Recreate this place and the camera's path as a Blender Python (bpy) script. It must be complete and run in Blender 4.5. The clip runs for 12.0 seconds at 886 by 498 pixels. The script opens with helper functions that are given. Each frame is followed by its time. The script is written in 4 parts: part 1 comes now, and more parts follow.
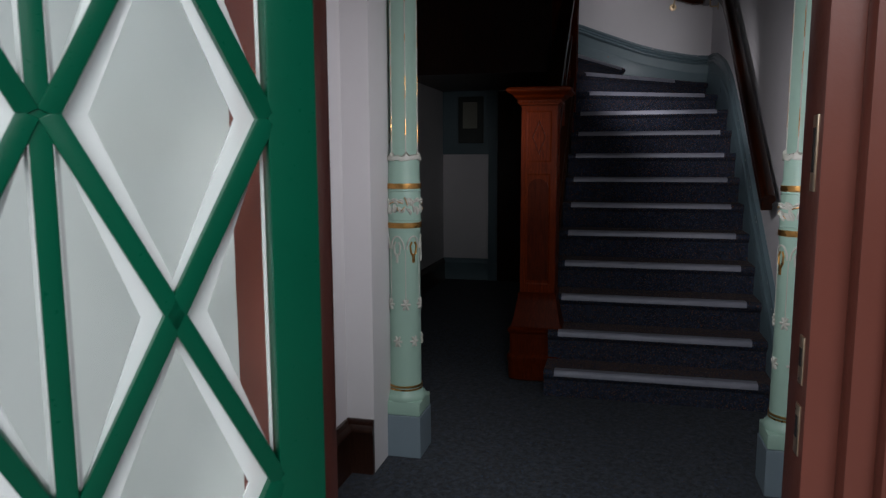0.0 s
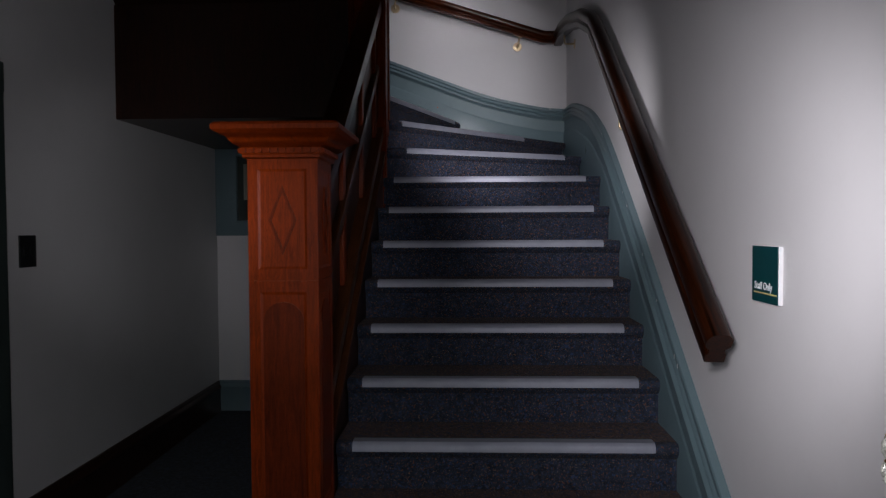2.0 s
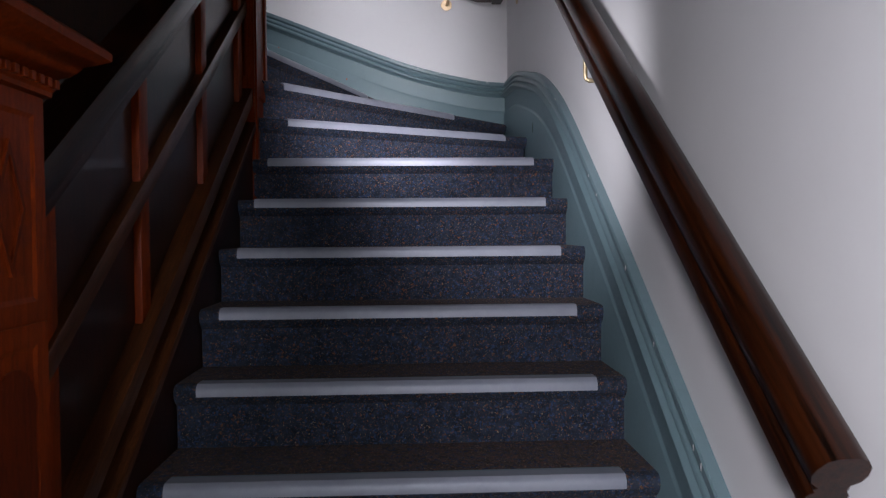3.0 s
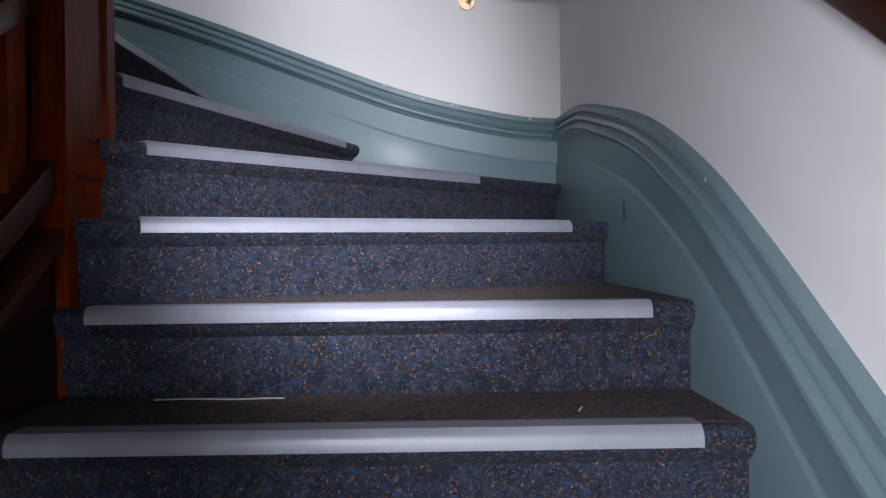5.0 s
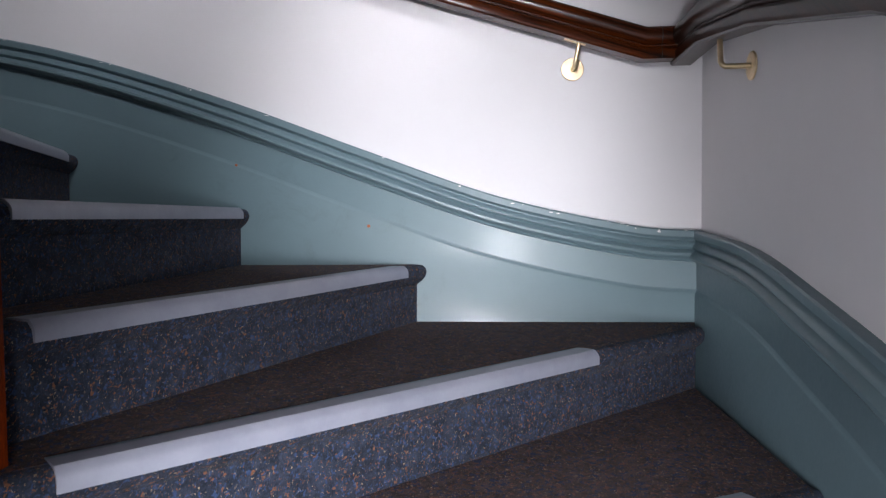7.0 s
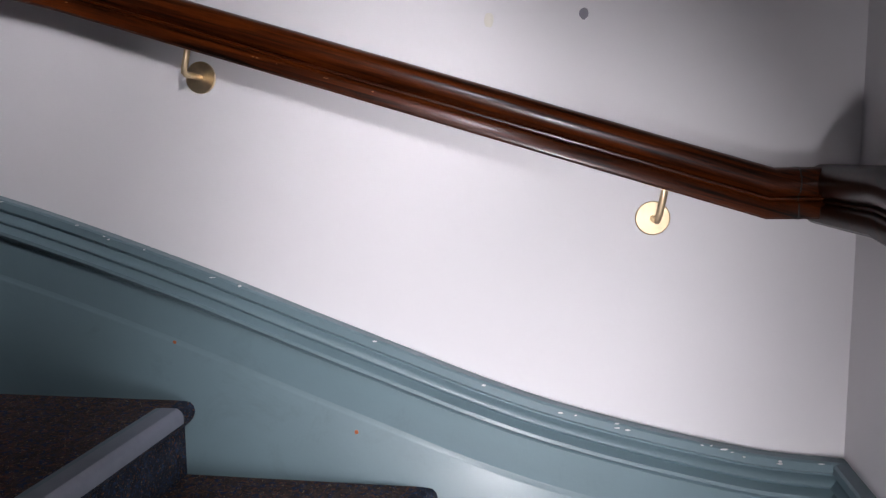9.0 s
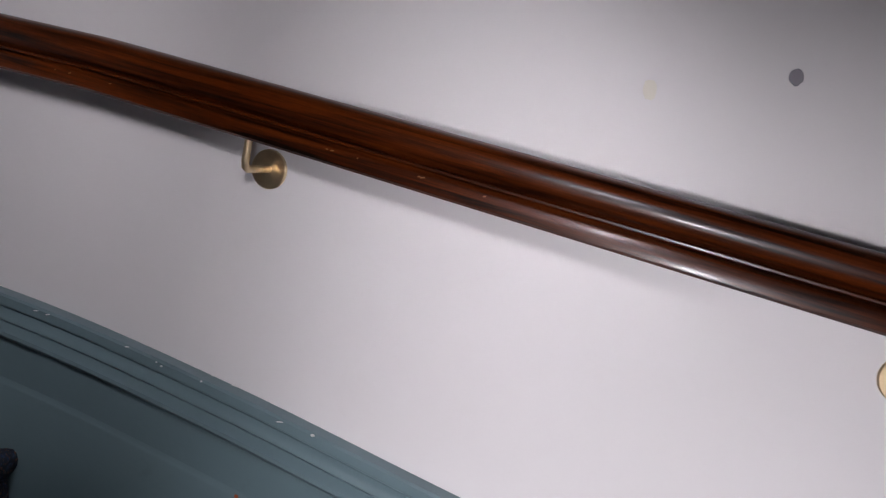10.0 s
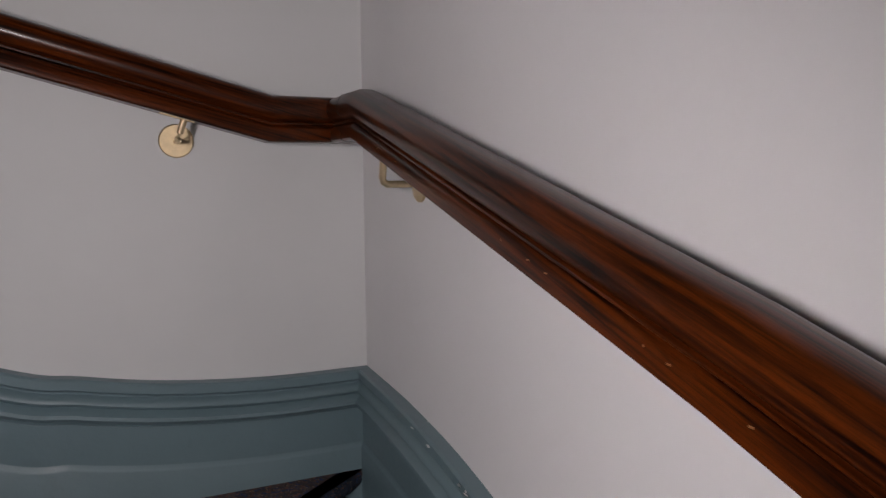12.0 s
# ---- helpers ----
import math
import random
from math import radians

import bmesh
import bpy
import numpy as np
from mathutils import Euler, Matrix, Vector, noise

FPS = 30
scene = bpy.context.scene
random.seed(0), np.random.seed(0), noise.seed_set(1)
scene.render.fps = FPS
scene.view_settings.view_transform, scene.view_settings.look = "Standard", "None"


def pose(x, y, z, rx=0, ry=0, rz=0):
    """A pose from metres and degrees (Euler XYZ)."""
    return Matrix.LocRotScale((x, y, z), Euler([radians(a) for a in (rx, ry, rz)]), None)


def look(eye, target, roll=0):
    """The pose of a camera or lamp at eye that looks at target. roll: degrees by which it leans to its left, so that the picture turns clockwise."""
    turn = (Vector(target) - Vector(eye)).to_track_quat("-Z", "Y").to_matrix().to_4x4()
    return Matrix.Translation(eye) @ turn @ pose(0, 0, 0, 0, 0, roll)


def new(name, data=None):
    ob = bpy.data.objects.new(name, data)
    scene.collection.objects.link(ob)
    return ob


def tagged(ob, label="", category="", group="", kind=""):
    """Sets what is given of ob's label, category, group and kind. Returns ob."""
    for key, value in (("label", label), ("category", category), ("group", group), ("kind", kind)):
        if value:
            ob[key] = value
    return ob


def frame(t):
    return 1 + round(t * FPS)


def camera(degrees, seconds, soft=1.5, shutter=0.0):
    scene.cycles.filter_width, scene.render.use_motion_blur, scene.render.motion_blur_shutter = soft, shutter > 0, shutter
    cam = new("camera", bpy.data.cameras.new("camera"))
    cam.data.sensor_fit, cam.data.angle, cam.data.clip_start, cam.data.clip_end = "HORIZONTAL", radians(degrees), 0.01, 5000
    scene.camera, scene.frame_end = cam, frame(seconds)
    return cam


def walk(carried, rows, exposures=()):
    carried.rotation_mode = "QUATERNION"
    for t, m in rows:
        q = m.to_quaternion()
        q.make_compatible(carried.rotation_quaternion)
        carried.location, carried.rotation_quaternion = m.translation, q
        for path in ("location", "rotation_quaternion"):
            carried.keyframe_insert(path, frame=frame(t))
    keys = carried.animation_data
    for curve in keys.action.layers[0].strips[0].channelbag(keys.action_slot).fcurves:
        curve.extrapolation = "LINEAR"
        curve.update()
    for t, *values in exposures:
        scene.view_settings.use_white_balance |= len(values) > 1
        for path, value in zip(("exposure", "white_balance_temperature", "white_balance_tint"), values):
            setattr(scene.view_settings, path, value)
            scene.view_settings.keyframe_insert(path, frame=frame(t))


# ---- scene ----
cam = camera(64.2, 12.0, soft=1.3, shutter=0.1)
walk(cam, [
    (0, look((-0.733, -3.916, 1.391), (-1.211, -1.991, 1.133), -0.2)),
    (0.5, look((-0.749, -3.347, 1.401), (-1.107, -1.387, 1.222), -0.3)),
    (1, look((-0.691, -2.782, 1.455), (-0.954, -0.803, 1.341), -0.3)),
    (1.5, look((-0.695, -2.259, 1.493), (-0.856, -0.267, 1.409), -0.2)),
    (2, look((-0.643, -1.779, 1.487), (-0.714, 0.219, 1.422), -0.3)),
    (2.5, look((-0.51, -1.211, 1.468), (-0.513, 0.787, 1.393), -0.4)),
    (2.7, look((-0.498, -0.999, 1.464), (-0.455, 1.0, 1.397), -0.3)),
    (4.3, look((-0.438, 0.569, 1.684), (-0.294, 2.563, 1.657), -0.6)),
    (4.5, look((-0.439, 0.667, 1.752), (-0.331, 2.664, 1.727), -0.5)),
    (5, look((-0.396, 0.861, 1.873), (-0.375, 2.861, 1.864), -0.7)),
    (5.5, look((-0.398, 1.011, 2.061), (-0.437, 3.011, 2.045), -0.7)),
    (6, look((-0.467, 1.218, 2.178), (-0.547, 3.216, 2.141), -0.6)),
    (6.5, look((-0.459, 1.392, 2.212), (-0.621, 3.384, 2.157), -0.8)),
    (6.7, look((-0.467, 1.471, 2.294), (-0.63, 3.463, 2.234), -0.6)),
    (8.3, look((-0.428, 2.100, 2.850), (-0.654, 4.071, 2.594), -0.8)),
    (8.5, look((-0.472, 2.172, 2.916), (-0.688, 4.144, 2.666), -0.8)),
    (9, look((-0.449, 2.298, 2.993), (-0.761, 4.258, 2.740), -1.1)),
    (9.5, look((-0.406, 2.510, 3.086), (-0.907, 4.433, 2.864), -1.4)),
    (10, look((-0.536, 2.700, 3.147), (-1.176, 4.585, 2.956), -1.7)),
    (10.5, look((-0.568, 2.921, 3.213), (-1.533, 4.664, 3.037), -1.35)),
    (11, look((-0.678, 3.176, 3.347), (-2.022, 4.642, 3.142), 0.01)),
    (11.3, look((-0.789, 3.228, 3.345), (-2.282, 4.539, 3.126), -0.08)),
    (11.6, look((-0.926, 3.254, 3.44), (-2.569, 4.374, 3.22), -0.48)),
    (12, look((-1.082, 3.262, 3.502), (-2.899, 4.068, 3.281), -0.39)),
], exposures=[(0.0, -1.3, 6350, 8), (0.5, -1.3, 6350, 8), (1.0, -1.05, 6400, 8), (1.5, -0.8, 6450, 8), (2.0, -0.35, 6350, 8), (2.5, 0.15, 6150, 8), (4.5, 1.0, 6150, 5), (5.0, 0.9, 6150, 5), (5.5, 0.8, 6250, 6), (6.0, 1.2, 6300, 6), (6.5, 1.35, 6200, 6), (8.5, 1.4, 6350, 10), (9.0, 1.2, 6350, 10), (9.5, 0.9, 6400, 10), (10.5, 0.9, 6500, 12), (11.0, 0.9, 6500, 12), (11.5, 1.25, 6800, 10), (12.0, 1.45, 6850, 10)])

# ---- light ----
world = bpy.data.worlds.new("world")
scene.world = world
world.use_nodes = True
wn = world.node_tree
sky = wn.nodes.new("ShaderNodeTexSky")
sky.sky_type, sky.sun_disc = "NISHITA", False
sky.sun_elevation, sky.sun_rotation = radians(40), radians(200)
wn.nodes["Background"].inputs["Strength"].default_value = 0.08
wn.links.new(sky.outputs["Color"], wn.nodes["Background"].inputs["Color"])
sun = new("sun", bpy.data.lights.new("sun", "SUN"))
sun.data.energy, sun.data.angle, sun.data.color = 0.6, radians(15), (1.0, 0.97, 0.92)
sun.matrix_world = look((0, 0, 0), (-0.25, 0.75, -0.65))


def torch_stand_in(eye, target, watts, size=115, soft=0.08):
    """A small white spot lamp, added at one place for the walker's carried light."""
    data = bpy.data.lights.new("torch_stand_in", "SPOT")
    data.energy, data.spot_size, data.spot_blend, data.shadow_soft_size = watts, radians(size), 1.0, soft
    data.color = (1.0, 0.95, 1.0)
    ob = new("torch_stand_in", data)
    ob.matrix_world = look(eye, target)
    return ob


torch_stand_in((-0.80, -1.85, 1.60), (-1.85, -1.22, 1.42), 46, 118)
torch_stand_in((-0.80, -1.85, 1.60), (0.12, -1.24, 1.42), 60, 118)
# two narrow fill beams, added to brighten the newel and the hall wall
torch_stand_in((-0.75, -2.15, 1.50), (-1.24, 0.42, 1.45), 62, 22)
torch_stand_in((-0.90, -0.80, 1.55), (-2.63, 2.60, 1.60), 36, 34)
torch_stand_in((-0.54, -1.00, 1.56), (0.24, 0.40, 1.42), 48, 72)
torch_stand_in((-0.60, 0.72, 1.95), (0.12, 2.16, 1.84), 34, 80, 0.10)
torch_stand_in((-0.45, 1.36, 2.24), (-0.62, 3.10, 1.86), 58, 59, 0.08)
torch_stand_in((-0.455, 2.22, 2.98), (-0.66, 3.75, 2.76), 30, 60, 0.06)
torch_stand_in((-0.62, 2.82, 3.42), (-1.04, 3.75, 3.10), 9, 76, 0.06)
torch_stand_in((-1.05, 2.80, 3.58), (-2.36, 3.56, 3.32), 14, 104, 0.10)
# the open sky before the door
sky_lamp = new("sky_light", bpy.data.lights.new("sky_light", "AREA"))
sky_lamp.data.shape, sky_lamp.data.size, sky_lamp.data.size_y, sky_lamp.data.energy = "RECTANGLE", 5.0, 3.5, 480
sky_lamp.data.color = (0.97, 0.98, 1.0)
sky_lamp.matrix_world = look((-0.9, -6.6, 4.2), (-0.9, -2.8, 1.2))


# ---- materials ----
def material(name, base, rough=0.6, metal=0.0, coat=0.0, coat_rough=0.1):
    m = bpy.data.materials.new(name)
    m.use_nodes = True
    b = m.node_tree.nodes["Principled BSDF"]
    b.inputs["Base Color"].default_value = (*base, 1)
    b.inputs["Roughness"].default_value = rough
    b.inputs["Metallic"].default_value = metal
    b.inputs["Coat Weight"].default_value = coat
    b.inputs["Coat Roughness"].default_value = coat_rough
    return m, m.node_tree.nodes, m.node_tree.links, b


def mapped(n, l, scale, lie=(0, 0, 0)):
    """Object space, turned by the degrees lie, then scaled."""
    tc, tn, mp = n.new("ShaderNodeTexCoord"), n.new("ShaderNodeMapping"), n.new("ShaderNodeMapping")
    tn.inputs["Rotation"].default_value = [radians(a) for a in lie]
    mp.inputs["Scale"].default_value = scale
    l.new(tc.outputs["Object"], tn.inputs["Vector"])
    l.new(tn.outputs["Vector"], mp.inputs["Vector"])
    return mp.outputs["Vector"]


def noise_tex(n, l, vec, scale, detail=4.0, rough=0.6, distort=0.0):
    t = n.new("ShaderNodeTexNoise")
    t.inputs["Scale"].default_value, t.inputs["Detail"].default_value = scale, detail
    t.inputs["Roughness"].default_value, t.inputs["Distortion"].default_value = rough, distort
    l.new(vec, t.inputs["Vector"])
    return t.outputs["Fac"]


def ramp(n, l, fac, stops):
    r = n.new("ShaderNodeValToRGB")
    e = r.color_ramp.elements
    while len(e) < len(stops):
        e.new(0.5)
    for el, (p, c) in zip(e, stops):
        el.position, el.color = p, (*c, 1)
    l.new(fac, r.inputs["Fac"])
    return r.outputs["Color"]


def mix(n, l, fac, a, b, how="MIX"):
    m = n.new("ShaderNodeMix")
    m.data_type, m.blend_type = "RGBA", how
    for sock, v in ((m.inputs["Factor"], fac), (m.inputs["A"], a), (m.inputs["B"], b)):
        if isinstance(v, bpy.types.NodeSocket):
            l.new(v, sock)
        else:
            sock.default_value = v
    return m.outputs["Result"]


def relief(n, l, b, height, strength, distance=0.002):
    bp = n.new("ShaderNodeBump")
    bp.inputs["Strength"].default_value, bp.inputs["Distance"].default_value = strength, distance
    l.new(height, bp.inputs["Height"])
    l.new(bp.outputs["Normal"], b.inputs["Normal"])


def paint(name, base, rough=0.5, vary=0.06, lumps=0.25, lump_scale=14, coat=0.0, dirt=(0.35, 0.33, 0.3), dirty=0.0, spec=0.5):
    m, n, l, b = material(name, base, rough, 0, coat, 0.2)
    b.inputs["Specular IOR Level"].default_value = spec
    vec = mapped(n, l, (1, 1, 1))
    big, fine = noise_tex(n, l, vec, 1.7, 5), noise_tex(n, l, vec, 90, 3)
    lo, hi = tuple(c * (1 - vary) for c in base), tuple(min(1, c * (1 + vary)) for c in base)
    col = ramp(n, l, big, [(0.3, lo), (0.7, hi)])
    if dirty:
        smear = ramp(n, l, noise_tex(n, l, vec, 6, 8, 0.7, 0.6), [(0.58, (0, 0, 0)), (0.78, (dirty,) * 3)])
        col = mix(n, l, smear, col, (*(a * d for a, d in zip(base, dirt)), 1))
    l.new(col, b.inputs["Base Color"])
    l.new(ramp(n, l, fine, [(0.2, (rough * 0.85,) * 3), (0.8, (min(1, rough * 1.15),) * 3)]), b.inputs["Roughness"])
    both = mix(n, l, 0.35, noise_tex(n, l, vec, lump_scale, 4), fine)
    relief(n, l, b, both, lumps)
    return m


def wood(name, dark, light, rough=0.35, coat=0.3, grain=(3, 3, 0.35), scale=14, lie=(0, 0, 0), spec=0.25, soft=0.24, swirl=1.2):
    m, n, l, b = material(name, light, rough, 0, coat, 0.12)
    vec = mapped(n, l, grain, lie)
    bands = noise_tex(n, l, vec, scale, 6, 0.65, swirl)
    pores = noise_tex(n, l, mapped(n, l, tuple(g * 5 for g in grain), lie), scale * 2.5, 3, 0.7)
    col = ramp(n, l, bands, [(0.49 - soft, dark), (0.49, tuple((a + c) / 2 for a, c in zip(dark, light))), (0.49 + soft, light)])
    col = mix(n, l, ramp(n, l, pores, [(0.35, (0.55,) * 3), (0.55, (1, 1, 1))]), (0, 0, 0, 1), col)
    broad = noise_tex(n, l, mapped(n, l, (1, 1, 1)), 2.2, 4)
    col = mix(n, l, 0.6, col, ramp(n, l, broad, [(0.3, (0.62,) * 3), (0.7, (1.15,) * 3)]), "MULTIPLY")
    l.new(col, b.inputs["Base Color"])
    relief(n, l, b, bands, 0.12)
    b.inputs["Specular IOR Level"].default_value = spec
    return m


WALL = paint("wall_paint", (0.74, 0.72, 0.73), 0.62, 0.03, 0.22, 22, dirty=0.12, dirt=(0.8, 0.78, 0.74))
WALL_HALL = paint("hall_wall_paint", (0.66, 0.66, 0.66), 0.6, 0.04, 0.22, 20, dirty=0.1, dirt=(0.75, 0.75, 0.72))
PORCH = paint("porch_paint", (0.68, 0.70, 0.69), 0.6, 0.05, 0.2, 18, dirty=0.15, dirt=(0.8, 0.8, 0.78))
TEAL = paint("teal_gloss_paint", (0.135, 0.200, 0.226), 0.44, 0.10, 0.35, 26, 0.14, dirty=0.25)
MINT = paint("mint_paint", (0.36, 0.53, 0.44), 0.42, 0.06, 0.4, 40)
CREAM = paint("worn_cream_paint", (0.56, 0.56, 0.50), 0.40, 0.14, 0.5, 60, dirty=0.55, dirt=(0.7, 0.5, 0.35))
PLINTH_BLUE = paint("plinth_blue_grey", (0.20, 0.26, 0.30), 0.5, 0.08, 0.3)
DOOR_GREEN = paint("door_green_gloss", (0.001, 0.092, 0.046), 0.30, 0.10, 0.25, 30, 0.0, spec=0.25, dirty=0.15)
JAMB_BROWN = paint("jamb_brown_gloss", (0.160, 0.047, 0.033), 0.32, 0.14, 0.3, 24, 0.1, spec=0.3)
DADO_BROWN = wood("dark_skirting_wood", (0.020, 0.008, 0.005), (0.055, 0.022, 0.014), 0.35)
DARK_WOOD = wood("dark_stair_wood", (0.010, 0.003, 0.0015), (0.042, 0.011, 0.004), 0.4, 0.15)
NEWEL_WOOD = wood("newel_mahogany", (0.085, 0.0100, 0.0010), (0.27, 0.036, 0.0020), 0.42, 0.0, (6, 6, 0.5), spec=0.10)
PANEL_WOOD = wood("newel_panel_wood", (0.055, 0.007, 0.0012), (0.16, 0.021, 0.0022), 0.45, 0.0, (6, 6, 0.5), spec=0.10)
RAIL_WOOD = wood("rail_mahogany", (0.0030, 0.0009, 0.0004), (0.105, 0.0205, 0.0024), 0.30, 0.10, (0.30, 10, 10), 13, (0, -17.2, 0), soft=0.13, swirl=0.35)
# darker copy of the rail mahogany: the lower flight's dimness is in its colour
RAIL_WOOD_DIM = wood("rail_mahogany_dim", (0.003, 0.0010, 0.0004), (0.034, 0.0075, 0.0016), 0.30, 0.08, (10, 0.30, 10), 13, (-36.7, 0, 0), soft=0.13, swirl=0.35)
RAIL_WOOD_L = wood("rail_mahogany_left", (0.004, 0.0011, 0.0004), (0.120, 0.0235, 0.0032), 0.28, 0.12, (10, 0.30, 10), 13, (15.1, 0, 0), soft=0.12, swirl=0.35)
BLACK = paint("black_plastic", (0.012, 0.013, 0.014), 0.35, 0.05, 0.1)
SIGN_GREEN = paint("sign_green", (0.004, 0.052, 0.058), 0.35, 0.03, 0.05)
SIGN_WHITE = paint("sign_white", (0.75, 0.76, 0.78), 0.4, 0.02, 0.05)
SIGN_YELLOW = paint("sign_yellow", (0.62, 0.52, 0.20), 0.4, 0.03, 0.05)
DOOR_DARK = paint("dark_green_grey_paint", (0.045, 0.068, 0.062), 0.45, 0.1, 0.25)
STONE = paint("porch_paving", (0.24, 0.24, 0.235), 0.8, 0.15, 0.6, 30)
SCAR = paint("wall_scar", (0.25, 0.24, 0.27), 0.8, 0.1, 0.5, 80)
STAIN = paint("wall_stain", (0.73, 0.70, 0.62), 0.65, 0.05, 0.3, 40)
RUST = paint("rust_spot", (0.35, 0.09, 0.03), 0.7, 0.1, 0.3, 60)
CHIP = paint("paint_chip", (0.72, 0.72, 0.72), 0.6, 0.05, 0.3, 60)
WORN_WOOD = paint("worn_bare_wood", (0.28, 0.13, 0.05), 0.5, 0.15, 0.3, 60)
CLOTH = paint("window_view", (0.30, 0.31, 0.25), 0.8, 0.15, 0.2, 8)


def metal(name, base, rough):
    m, n, l, b = material(name, base, rough, 1.0)
    vec = mapped(n, l, (1, 1, 1))
    l.new(ramp(n, l, noise_tex(n, l, vec, 35, 5), [(0.3, tuple(c * 0.75 for c in base)), (0.7, base)]), b.inputs["Base Color"])
    l.new(ramp(n, l, noise_tex(n, l, vec, 60, 4), [(0.3, (rough * 0.7,) * 3), (0.7, (rough * 1.4,) * 3)]), b.inputs["Roughness"])
    return m


BRASS = metal("brass", (0.80, 0.63, 0.40), 0.40)
GOLD = metal("gilding", (0.70, 0.38, 0.12), 0.32)
STRIKE = metal("strike_metal", (0.80, 0.62, 0.45), 0.35)


def nosing_metal():
    m, n, l, b = material("nosing_aluminium", (0.40, 0.41, 0.46), 0.42, 0.15)
    vec = mapped(n, l, (1, 1, 1))
    wear = noise_tex(n, l, vec, 9, 6, 0.7)
    col = ramp(n, l, wear, [(0.3, (0.25, 0.26, 0.32)), (0.6, (0.31, 0.32, 0.38))])
    scuff = ramp(n, l, noise_tex(n, l, mapped(n, l, (6, 40, 40)), 6, 6, 0.7), [(0.62, (0, 0, 0)), (0.74, (0.45,) * 3)])
    l.new(mix(n, l, scuff, col, (0.26, 0.26, 0.28, 1)), b.inputs["Base Color"])
    l.new(ramp(n, l, wear, [(0.3, (0.40,) * 3), (0.7, (0.52,) * 3)]), b.inputs["Roughness"])
    return m


NOSING = nosing_metal()


def carpet_material(name, base, flecks):
    """Low cut pile: a dark ground with small flecks of several colours."""
    m, n, l, b = material(name, base, 0.95)
    vec = mapped(n, l, (1, 1, 1))
    pile = noise_tex(n, l, vec, 420, 2, 0.7)
    blot = noise_tex(n, l, vec, 38, 5, 0.75, 0.4)
    col = ramp(n, l, blot, [(0.33, tuple(c * 0.55 for c in base)), (0.5, base), (0.68, tuple(c * 1.7 for c in base))])
    for i, (hue, lo, sc) in enumerate(flecks):
        v = n.new("ShaderNodeTexNoise")
        v.inputs["Scale"].default_value, v.inputs["Detail"].default_value, v.inputs["Distortion"].default_value = sc, 2, 0.8
        shift = n.new("ShaderNodeVectorMath")
        shift.operation = "ADD"
        shift.inputs[1].default_value = (3.1 * i, 7.7 * i, 1.3 * i)
        l.new(vec, shift.inputs[0])
        l.new(shift.outputs["Vector"], v.inputs["Vector"])
        spot = ramp(n, l, v.outputs["Fac"], [(lo, (0, 0, 0)), (lo + 0.05, (1, 1, 1))])
        col = mix(n, l, spot, col, (*hue, 1))
    l.new(mix(n, l, 0.55, col, ramp(n, l, pile, [(0.3, (0.35,) * 3), (0.7, (1.35,) * 3)]), "MULTIPLY"), b.inputs["Base Color"])
    b.inputs["Sheen Weight"].default_value = 0.03
    b.inputs["Specular IOR Level"].default_value = 0.15
    relief(n, l, b, pile, 0.6, 0.003)
    return m


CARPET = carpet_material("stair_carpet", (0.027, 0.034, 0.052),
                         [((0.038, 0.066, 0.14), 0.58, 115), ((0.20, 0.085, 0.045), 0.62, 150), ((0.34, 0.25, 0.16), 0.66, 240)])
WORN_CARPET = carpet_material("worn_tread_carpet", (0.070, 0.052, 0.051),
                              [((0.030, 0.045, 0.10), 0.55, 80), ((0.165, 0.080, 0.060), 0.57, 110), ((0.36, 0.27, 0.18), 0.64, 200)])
FLOOR_CARPET = carpet_material("hall_carpet", (0.052, 0.060, 0.072),
                               [((0.06, 0.085, 0.14), 0.62, 80), ((0.12, 0.075, 0.055), 0.66, 120)])


def glass_material():
    m, n, l, b = material("bevelled_glass", (0.97, 0.99, 0.98), 0.02)
    b.inputs["Transmission Weight"].default_value, b.inputs["IOR"].default_value = 1.0, 1.5
    return m


GLASS = glass_material()
# clear bevels, whitened so that the bright refracted light is in their colour
BEVEL = material("whitened_glass_bevel", (0.97, 0.98, 0.98), 0.18)[0]
BEVEL.node_tree.nodes["Principled BSDF"].inputs["Transmission Weight"].default_value = 0.5
DARK_GLASS = material("dark_window_glass", (0.03, 0.04, 0.035), 0.12)[0]


# ---- mesh helpers ----
def add_box(bm, lo, hi, bevel=0.0, m=None):
    """A box from corner to corner, with its edges rounded, in the frame m."""
    size = [b - a for a, b in zip(lo, hi)]
    mid = [(a + b) / 2 for a, b in zip(lo, hi)]
    made = bmesh.ops.create_cube(bm, size=1.0, matrix=Matrix.LocRotScale(mid, None, size))["verts"]
    if bevel:
        edges = list({e for v in made for e in v.link_edges})
        out = bmesh.ops.bevel(bm, geom=edges, offset=min(bevel, 0.45 * min(size)), segments=2, profile=0.6, affect="EDGES")
        made = out["verts"]
        made = list({v for f in out["faces"] for v in f.verts} | set(made))
    if m:
        bmesh.ops.transform(bm, matrix=m, verts=made)
    return made


def add_lathe(bm, profile, centre, steps=32):
    """A turned shape from (radius, height) pairs."""
    rings = []
    for r, z in profile:
        rings.append([bm.verts.new((centre[0] + r * math.cos(a), centre[1] + r * math.sin(a), centre[2] + z))
                      for a in (2 * math.pi * i / steps for i in range(steps))])
    for a, b in zip(rings, rings[1:]):
        for i in range(steps):
            bm.faces.new((a[i], a[(i + 1) % steps], b[(i + 1) % steps], b[i]))
    bm.faces.new(rings[0][::-1]), bm.faces.new(rings[-1])


